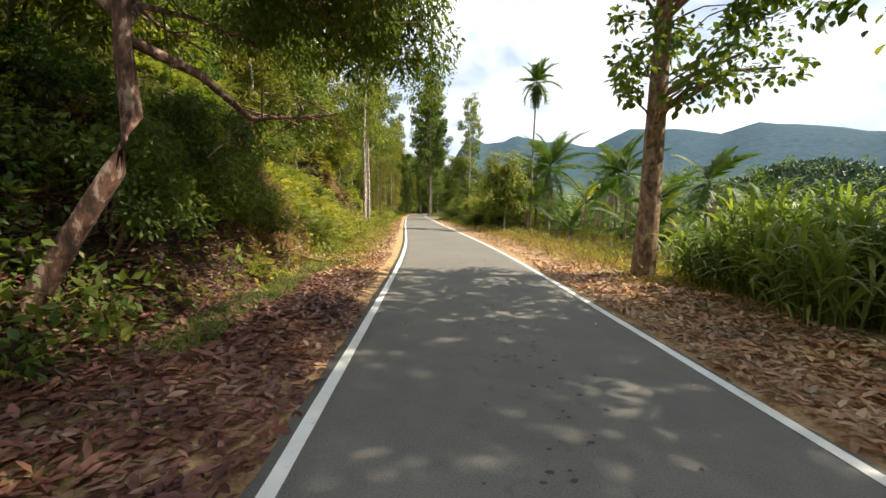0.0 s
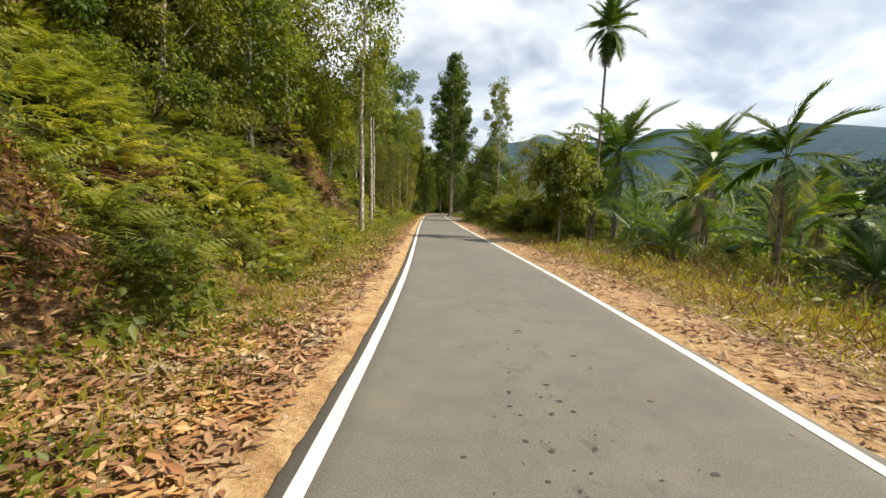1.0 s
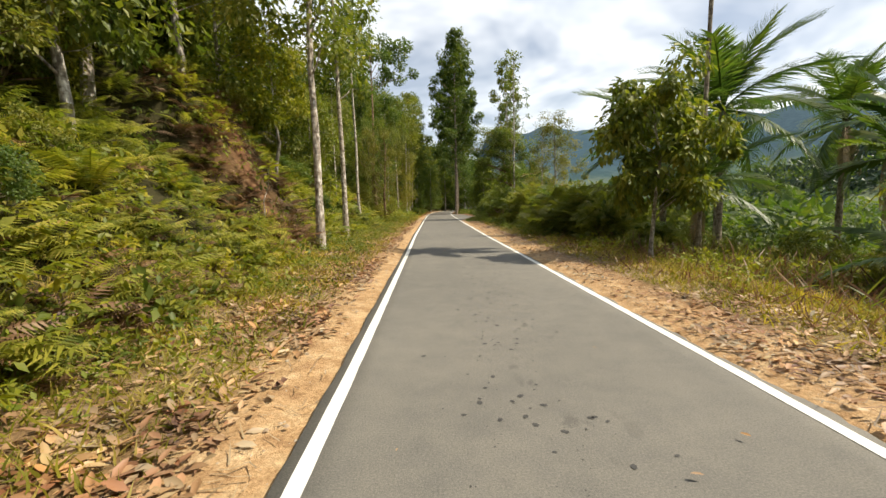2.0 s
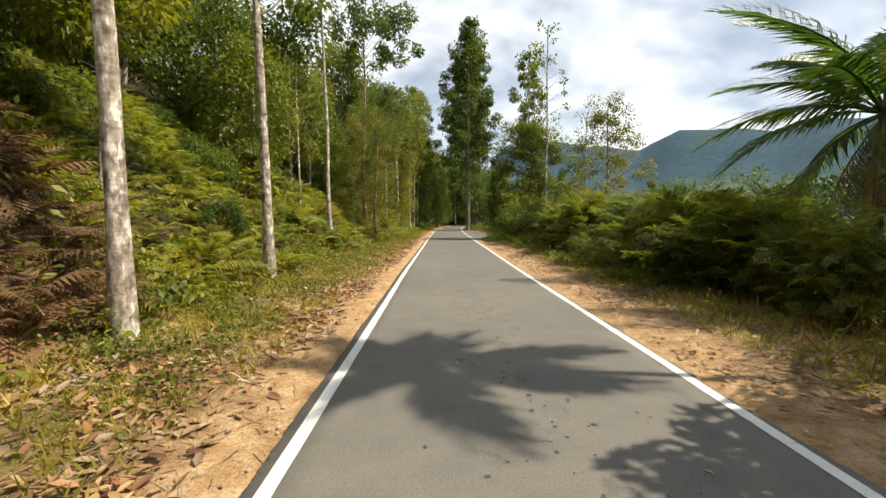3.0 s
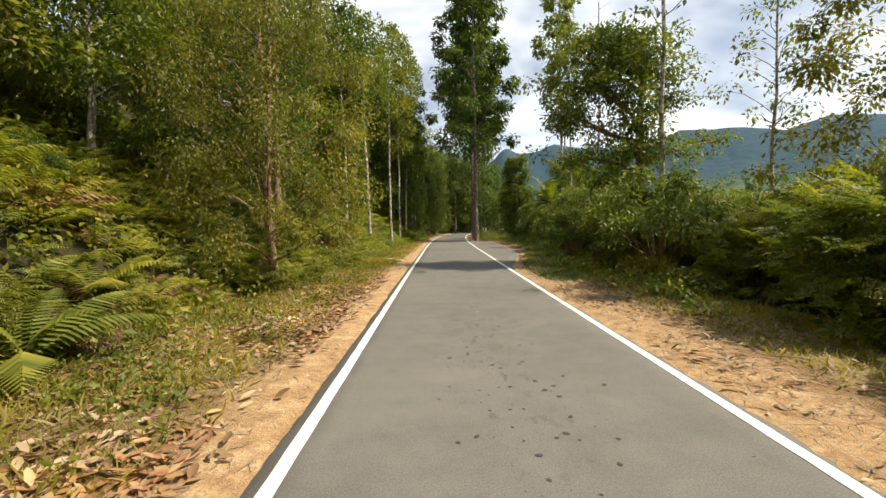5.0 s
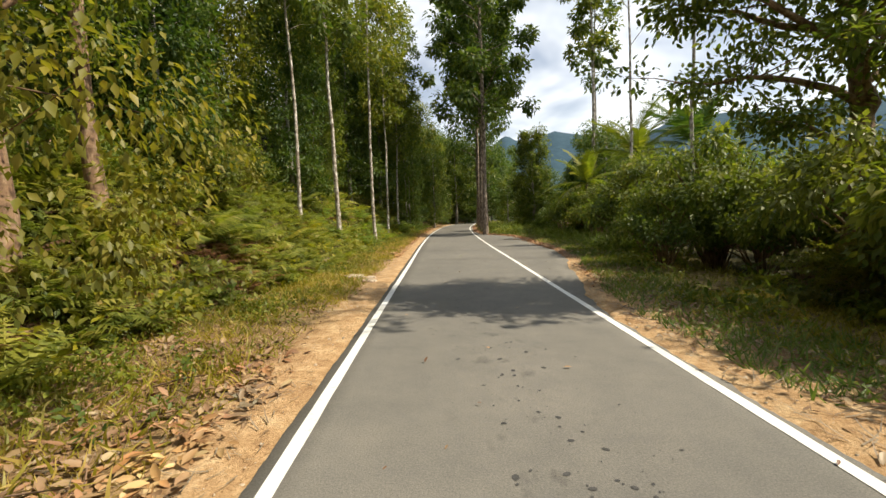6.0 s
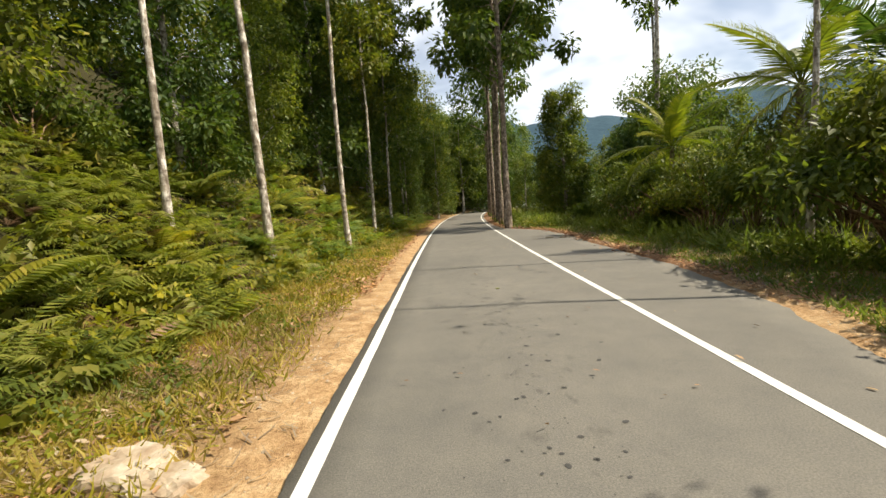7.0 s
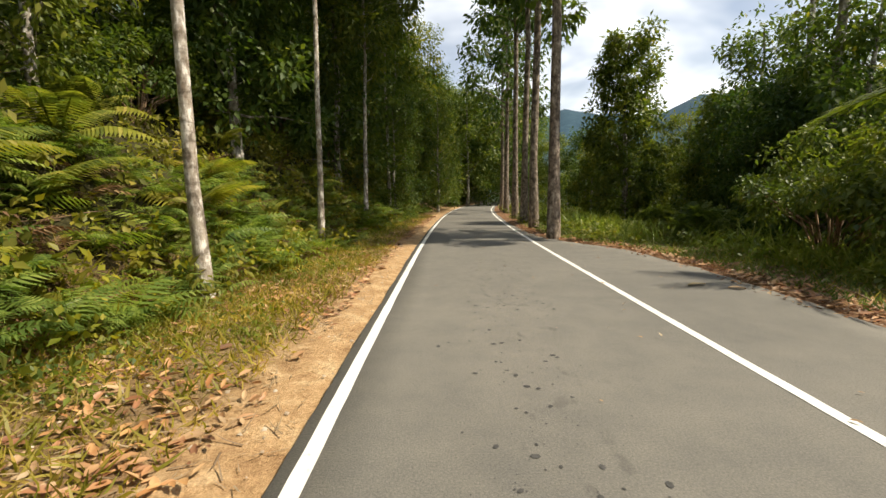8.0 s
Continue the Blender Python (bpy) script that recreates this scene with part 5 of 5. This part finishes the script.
litter(15000, 211, lambda n, g: kerb_points(n, g, -5, 4.5, 0.16, 4.4, 0.95), 0.125, mat=SHADED_RED_LITTER)
litter(8000, 217, lambda n, g: kerb_points(n, g, 3.5, 7.8, 0.4, 4.2, 0.9), 0.11, mat=SHADED_RED_LITTER)
litter(9000, 232, lambda n, g: kerb_points(n, g, 6.8, 13, 0.4, 4.2, 0.9), 0.11)
litter(17000, 215, lambda n, g: bank_points(n, g, -5, 10, -0.3, 3.6, 0.8), 0.12, mat=SHADED_RED_LITTER)
litter(31000, 212, lambda n, g: kerb_points(n, g, 10, 59.5, 0.5, 3.6, 0.9), 0.135, drift=0.05)
litter(14000, 213, lambda n, g: verge_points(n, g, -5, 10, 0.12, 2.8), 0.12)
litter(6000, 219, lambda n, g: verge_points(n, g, 9, 24, 0.15, 2.6), 0.11, drift=-0.2)
litter(15000, 218, lambda n, g: kerb_points(n, g, 10, 59, 0.7, 2.0), 0.12, drift=0.1)
litter(4000, 220, lambda n, g: kerb_points(n, g, 59, 72, 0.8, 3.4), 0.09, drift=0.2)
litter(15000, 230, lambda n, g: kerb_points(n, g, 71, 104, 0.55, 3.2), 0.12, drift=0.05)
litter(24000, 214, lambda n, g: verge_points(n, g, 20, 96, 0.2, 2.4), 0.1, drift=0.1)


def grass(n, seed, points, size, mat, name, label, shape=BLADE):
    g = np.random.default_rng(seed)
    x, y, z = points(n, g)
    ok = waves(x, y, 1.1, 15) + 0.5 * g.normal(size=n) > -0.6
    x, y, z = x[ok], y[ok], z[ok]
    n = len(x)
    axis = np.stack([0.85 * g.normal(size=n), 0.85 * g.normal(size=n), np.ones(n)], -1)
    up = np.stack([g.normal(size=n), g.normal(size=n), 0 * x], -1)
    stuff(name, spread(shape, np.stack([x, y, z - 0.02], -1), axis, up, size * (0.4 + 0.9 * g.random(n))), mat, label, "grass")


TUFT = (SHORT[0] * (1, 2.1, 1.8), SHORT[1])
VERGE = "dry yellow-green grass along the verge"
grass(130000, 221, lambda n, g: kerb_points(n, g, 9, 105, 0.85, 4.2, 0.75), 0.17, GRASS, "verge_grass", VERGE, TUFT)
grass(46000, 222, lambda n, g: verge_points(n, g, 6, 62, 1.2, 3.6, 0.7), 0.15, GRASS, "verge_grass", VERGE, TUFT)
grass(14000, 223, lambda n, g: verge_points(n, g, 60, 100, 0.5, 4.4, 0.8), 0.24, GRASS, "verge_grass", VERGE, SHORT)
grass(7000, 224, lambda n, g: verge_points(n, g, 3, 36, 2.2, 7.0), 0.3, GRASS, "slope_weeds", "dry weeds on the slope")
grass(5000, 241, lambda n, g: bank_points(n, g, 2, 9.5, -0.85, -0.2), 0.2, CANE, "verge_grass", "green grass at the foot of the litter bank")
grass(9500, 242, lambda n, g: verge_points(n, g, 9, 37, 1.6, 9), 0.36, DRYFERN, "slope_weeds", "dry brown weeds and stalks on the slope")
grass(9000, 225, lambda n, g: verge_points(n, g, 10, 40, 3.4, 20), 0.6, OLIVE, "slope_weeds", "tall olive weeds on the slope")
grass(5000, 243, lambda n, g: verge_points(n, g, 10, 38, 3.6, 16), 0.7, DRYFERN, "slope_weeds", "tall dry brown stalks on the slope")
grass(6000, 244, lambda n, g: verge_points(n, g, 70, 99, 1.9, 4.6), 0.75, CANE, "tall_grass", "tall green grass before the dark forest edge")
litter(3600, 216, lambda n, g: verge_points(n, g, 63, 92, 0.12, 1.3), 0.09, drift=-0.1)
litter(5200, 231, lambda n, g: verge_points(n, g, 74, 98, -0.25, 1.0), 0.12, drift=-0.3)
grass(26000, 245, lambda n, g: verge_points(n, g, 57, 97, 0.45, 2.3), 0.17, CANE, "verge_grass", "short green grass between the lay-by and the thicket", TUFT)
grass(24000, 246, lambda n, g: kerb_points(n, g, 62, 86, 0.75, 3.4, 0.8), 0.15, GRASS, "verge_grass", VERGE, TUFT)


def verge_weeds(n, seed, y0, y1, d0, d1, mat, size, label):
    """Small leafy weeds in drifts on the verge and the slope."""
    g = np.random.default_rng(seed)
    x, y, z = verge_points(n, g, y0, y1, d0, d1)
    ok = waves(x, y, 1.6, 8) > -0.15
    x, y, z = x[ok], y[ok], z[ok]
    c = np.stack([x, y, z + 0.08 + 0.3 * g.random(len(x)) ** 2], -1)
    stuff("verge_weeds", clump_leaves(c, 0.14 + 0.2 * g.random(len(c)), len(c) * 14, size, g, LEAF, 0.2), mat, label, "weeds")


verge_weeds(1000, 226, 4, 38, 2.0, 9, LIME, 0.1, "yellow-green leafy weeds on the grassy slope")
verge_weeds(1500, 229, 86, 126, 0.6, 8, SHRUB, 0.16, "low green weeds under the tall trees")
verge_weeds(900, 227, 8, 38, 4, 16, OLIVE, 0.18, "olive leafy weeds on the slope")
verge_weeds(1500, 228, 36, 100, 1.6, 4.2, SHRUB, 0.13, "low green weeds before the bushes")


CANELEAF = (np.array([(0, 0.012, 0), (0, -0.012, 0), (0.25, 0.03, 0.13), (0.25, -0.03, 0.13), (0.5, 0.034, 0.17), (0.5, -0.034, 0.17), (0.75, 0.024, 0.06), (0.75, -0.024, 0.06), (1, 0, -0.2)]),
            np.array([(0, 1, 3), (0, 3, 2), (2, 3, 5), (2, 5, 4), (4, 5, 7), (4, 7, 6), (6, 7, 8)]))


def cane_clump(at, seed, height=2.2):
    """Upright stalks whose long leaves arch over and hang."""
    g = np.random.default_rng(seed)
    root = thing("cane_clump", at, "tall green cane grass with long arching blades", "grass", "cane clumps on the slope")
    k, per = 46, 10
    r, a = 0.8 * np.sqrt(g.random(k)), g.random(k) * 6.28
    foot = np.stack([r * np.cos(a), r * np.sin(a), 0 * r - 0.1], -1)
    top = foot * (1.35, 1.35, 1) + np.stack([0.12 * g.normal(size=k), 0.12 * g.normal(size=k), height * (0.6 + 0.4 * g.random(k))], -1)
    i = np.repeat(np.arange(k), per)
    f = 0.25 + 0.75 * g.random(k * per)
    base = foot[i] + (top - foot)[i] * f[:, None]
    turn = g.random(k * per) * 6.28
    axis = np.stack([np.cos(turn), np.sin(turn), 0.25 + 0.75 * f + 0.3 * g.normal(size=k * per)], -1)
    up = np.tile((0.0, 0, 1), (k * per, 1)) + 0.15 * g.normal(size=(k * per, 3))
    part("foliage", mesh_of("foliage", *spread(CANELEAF, base, axis, up, 0.55 + 0.55 * g.random(k * per)), CANE), root)
    part("stem", mesh_of("stem", *joined([tube([p, (p + q) / 2 + (0.02, 0, 0), q], [0.014, 0.011, 0.006], 5) for p, q in zip(foot, top)]), CANE), root)


for n, (x, y, h) in enumerate([(7.0, 5.2, 2.1), (7.6, 3.6, 2.2), (8.6, 4.8, 2.5), (7.4, 2.0, 2.1), (9.6, 6.4, 2.6), (8.9, 7.6, 2.2), (10.8, 8.2, 2.6), (9.0, 2.6, 2.4), (6.4, 3.4, 1.3), (8.2, 6.2, 2.0), (7.9, 1.0, 2.0), (9.9, 4.4, 2.4), (11.6, 6.6, 2.4), (6.9, 6.6, 1.1)]):
    cane_clump(on(x, y), 300 + n, h * 0.95)


def far_woods():
    g = np.random.default_rng(401)
    n = 3000
    far = 26 + 420 * g.random(n) ** 1.4
    ang = np.radians(4 + 100 * g.random(n))
    x, y = far * np.sin(ang) + 12, 30 + far * np.cos(ang)
    ok = (x > line_x(y) + 24) | (y > 190)
    x, y, far = x[ok], y[ok], far[ok]
    n = len(x)
    h = (2.0 + 5.0 * g.random(n) ** 2) * (0.7 + far / 300)
    k = 52
    pick = np.repeat(np.arange(n), k)
    way = unit(n * k, g)
    rr = (h * 0.42)[pick]
    at = np.stack([x, y, ground_z(x, y) + h * 0.5], -1)[pick] + way * rr[:, None] * (0.9, 0.9, 1.2)
    stuff("far_woods", spread(LEAF, at, way + 0.6 * g.normal(size=way.shape) - (0, 0, 0.3), way + (0, 0, 0.8), rr * (0.36 + 0.3 * g.random(n * k))), DARK, "distant scrub and woods across the valley slope", "woods")


far_woods()


def slope_scrub():
    """Low bushes over the slope that falls away from the road."""
    g = np.random.default_rng(402)
    n = 4600
    x, y, z = verge_points(n, g, -14, 128, 9, 40, 0.9)
    c = np.stack([x, y, z + 0.25 + 0.5 * g.random(n) ** 2], -1)
    stuff("slope_scrub", clump_leaves(c, 0.45 + 0.5 * g.random(n), n * 34, 0.26, g, LEAF, 0.2), SHRUB, "low green scrub covering the slope below the road", "scrub")


slope_scrub()


def ridge_woods():
    """Tree crowns on the nearer spurs across the valley."""
    g = np.random.default_rng(403)
    n, k = 2600, 18
    far = 250 + 190 * g.random(n)
    ang = np.radians(38 + 26 * g.random(n))
    x, y = far * np.sin(ang), 30 + far * np.cos(ang)
    h = 6.0 * (0.6 + 0.8 * g.random(n) ** 2)
    pick = np.repeat(np.arange(n), k)
    way = unit(n * k, g)
    rr = (h * 0.45)[pick]
    at = np.stack([x, y, ground_z(x, y) + h * 0.15], -1)[pick] + way * rr[:, None] * (0.9, 0.9, 1.0)
    stuff("ridge_woods", spread(LEAF, at, way + 0.6 * g.normal(size=way.shape), way + (0, 0, 0.8), rr * (0.8 + 0.4 * g.random(n * k))), HAZED_SPUR_LEAF, "dark forest on the near spurs across the valley", "woods")


ridge_woods()


# ---- small things on and beside the road ----
def log(at, length, radius, turn, tilt, seed, label):
    g = np.random.default_rng(seed)
    s = np.linspace(0, 1, 7)
    line = np.stack([length * s, 0.06 * length * np.sin(s * 3 + seed), 0 * s], -1) + 0.012 * g.normal(size=(7, 3))
    ob = new("fallen_branch", mesh_of("fallen_branch", *tube(line, radius * (1 - 0.55 * s), 7, 0.08, seed), DEADWOOD, True))
    ob.matrix_basis = pose(*at, 0, tilt, turn)
    tagged(ob, label, "branch")


log((-3.6, 10.1, 0.26), 1.5, 0.055, -26, 6, 1, "broken dead branch lying at the foot of the cut bank")
log((-3.7, 8.6, 0.28), 0.9, 0.06, -24, 6, 2, "broken dead branch lying at the foot of the cut bank")
log((4.55, 47.6, 0.03), 0.75, 0.03, -80, 0, 3, "thin dead stick on the sandy verge")


def rock(at, size, seed, label):
    g = np.random.default_rng(seed)
    bm = bmesh.new()
    for a in np.linspace(0, 6.28, 13)[:-1] + 0.2 * g.random(12):
        r = 0.72 + 0.4 * g.random()
        for z, k in ((-1.0, 1.05), (0.55 + 0.35 * g.random(), 0.72 + 0.16 * g.random())):
            bm.verts.new((r * k * math.cos(a) * size[0], r * k * math.sin(a) * size[1], z * size[2]))
    bm.verts.new((0, 0.1 * size[1], size[2]))
    bmesh.ops.convex_hull(bm, input=bm.verts)
    bmesh.ops.delete(bm, geom=[v for v in bm.verts if not v.link_faces], context="VERTS")
    bmesh.ops.subdivide_edges(bm, edges=bm.edges[:], cuts=3, use_grid_fill=True)
    for v in bm.verts:
        v.co += v.co.normalized() * 0.05 * noise.noise(v.co * 14 + Vector((seed, 0, 0))) + Vector((0, 0, 0.012 * noise.noise(v.co * 38)))
    me = bpy.data.meshes.new("rock")
    bm.to_mesh(me)
    bm.free()
    me.materials.append(ROCK)
    ob = new("rock", me)
    ob.matrix_basis = pose(*at, 0, 0, g.random() * 90)
    tagged(ob, label, "rock")


rock((-0.98, 64.7, 0.0), (0.22, 0.32, 0.06), 1, "pale rough stone sunk in the sandy verge")
rock((-1.55, 65.5, 0.0), (0.36, 0.3, 0.08), 2, "pale rough stone sunk in the sandy verge")
rock((-1.15, 65.3, 0.0), (0.22, 0.3, 0.05), 3, "pale rough stone sunk in the sandy verge")


def flecks():
    """Dark drips and crumbs along the middle of the lane."""
    g = np.random.default_rng(501)
    n = 4200
    y = -5 + 115 * g.random(n)
    x = line_x(y) + 1.75 + 0.35 * g.normal(size=n) + 0.35 * waves(y, y * 0.2, 6)
    k = np.arange(6) * np.pi / 3
    shape = (np.concatenate([[(0, 0, 0)], np.stack([np.cos(k) * 0.5, np.sin(k) * 0.35, 0 * k], -1)]), np.array([(0, i + 1, (i + 1) % 6 + 1) for i in range(6)]))
    a = g.random(n) * 6.28
    at = np.stack([x, y, np.full(n, 0.004)], -1)
    stuff("road_flecks", spread(shape, at, np.stack([np.cos(a), np.sin(a), 0 * a], -1), np.tile((0.0, 0, 1), (n, 1)), 0.012 + 0.06 * g.random(n) ** 3.2), TAR, "dark drips and crumbs on the asphalt", "debris")


flecks()
litter(260, 502, lambda n, g: (lambda y: (line_x(y) + 0.2 + 4.6 * g.random(n) ** 0.7, y, 0 * y))(-4 + 110 * g.random(n)), 0.07, "stray_leaves")


def palm_sheath(at, turn, length, label):
    s = np.linspace(0, 1, 7)
    w = 0.06 * np.sin(np.pi * np.clip(s * 0.9 + 0.05, 0, 1))
    rows = [np.stack([length * s, k * w, 0.012 + 0.02 * k * k + 0.012 * np.sin(s * 4)], -1) for k in (-1, -0.5, 0, 0.5, 1)]
    v = np.concatenate(rows)
    f = [(r * 7 + i, r * 7 + i + 1, r * 7 + i + 8) for r in range(4) for i in range(6)] + [(r * 7 + i, r * 7 + i + 8, r * 7 + i + 7) for r in range(4) for i in range(6)]
    ob = new("dry_sheath", mesh_of("dry_sheath", v, f, DEADPALM, True))
    ob.matrix_basis = pose(*at, 0, 0, turn)
    tagged(ob, label, "dry leaf")


palm_sheath((4.75, 80.2, 0.004), 20, 0.4, "pale dry curled leaf lying on the asphalt")
palm_sheath((5.3, 80.0, 0.004), -10, 0.26, "pale dry curled leaf lying on the asphalt")


def yellow_leaf(at, turn):
    T, F = BROAD
    ob = new("fallen_leaf", mesh_of("fallen_leaf", T * 0.11 + (0, 0, 0.012), F, LIME))
    ob.matrix_basis = pose(*at, 0, 0, turn)
    tagged(ob, "fresh yellow-green leaf lying on the asphalt", "leaf")


yellow_leaf((1.62, 70.75, 0.004), 30)


def twigs():
    """Dead sticks lying on the verges and at the foot of the bank."""
    g = np.random.default_rng(601)
    n = 700
    x, y, z = kerb_points(n, g, -4, 104, 0.9, 5.0, 0.7)
    x2, y2, z2 = verge_points(400, g, -4, 100, 0.5, 3.2)
    x, y, z = np.concatenate([x, x2]), np.concatenate([y, y2]), np.concatenate([z, z2])
    n = len(x)
    shape = tube([(0, 0, 0), (0.5, 0.05, 0.03), (1, 0, 0.02)], [0.014, 0.011, 0.005], 4)
    a = g.random(n) * 6.28
    stuff("dead_twigs", spread(shape, np.stack([x, y, z + 0.02], -1), np.stack([np.cos(a), np.sin(a), 0.12 * g.normal(size=n)], -1), np.tile((0.0, 0, 1), (n, 1)), 0.2 + 0.6 * g.random(n) ** 2), DEADWOOD, "dead twigs scattered on the verge", "twigs")


twigs()


def straw():
    """Dry stalks pressed flat on the sand, and small stones."""
    g = np.random.default_rng(611)
    n = 26000
    x, y, z = kerb_points(n, g, -4, 104, 0.25, 3.8)
    x2, y2, z2 = verge_points(n, g, -4, 96, 0.1, 2.0)
    x, y, z = np.concatenate([x, x2]), np.concatenate([y, y2]), np.concatenate([z, z2])
    n = len(x)
    a = g.random(n) * 6.28
    stuff("straw", spread(SHORT, np.stack([x, y, z + 0.012], -1), np.stack([np.cos(a), np.sin(a), 0.08 * g.normal(size=n)], -1), np.tile((0.0, 0, 1), (n, 1)), 0.05 + 0.2 * g.random(n) ** 2), DEADPALM, "pale dry straw pressed on the sandy verge", "straw")
    n = 5000
    x, y, z = kerb_points(n, g, -4, 104, 0.18, 2.2, 1.2)
    x2, y2, z2 = verge_points(n, g, -4, 96, 0.05, 1.8, 1.2)
    x, y, z = np.concatenate([x, x2]), np.concatenate([y, y2]), np.concatenate([z, z2])
    n = len(x)
    c = np.array([(1, 0, 0), (-1, 0, 0), (0, 1, 0), (0, -1, 0), (0, 0, 0.8), (0, 0, -0.8)]) * 0.5
    f = np.array([(0, 2, 4), (2, 1, 4), (1, 3, 4), (3, 0, 4)])
    stuff("pebbles", spread((c[:5], f), np.stack([x, y, z], -1), unit(n, g) * (1, 1, 0.4), np.tile((0.0, 0, 1), (n, 1)), 0.012 + 0.05 * g.random(n) ** 4), ROCK, "small stones and clods in the sand", "pebbles")


straw()
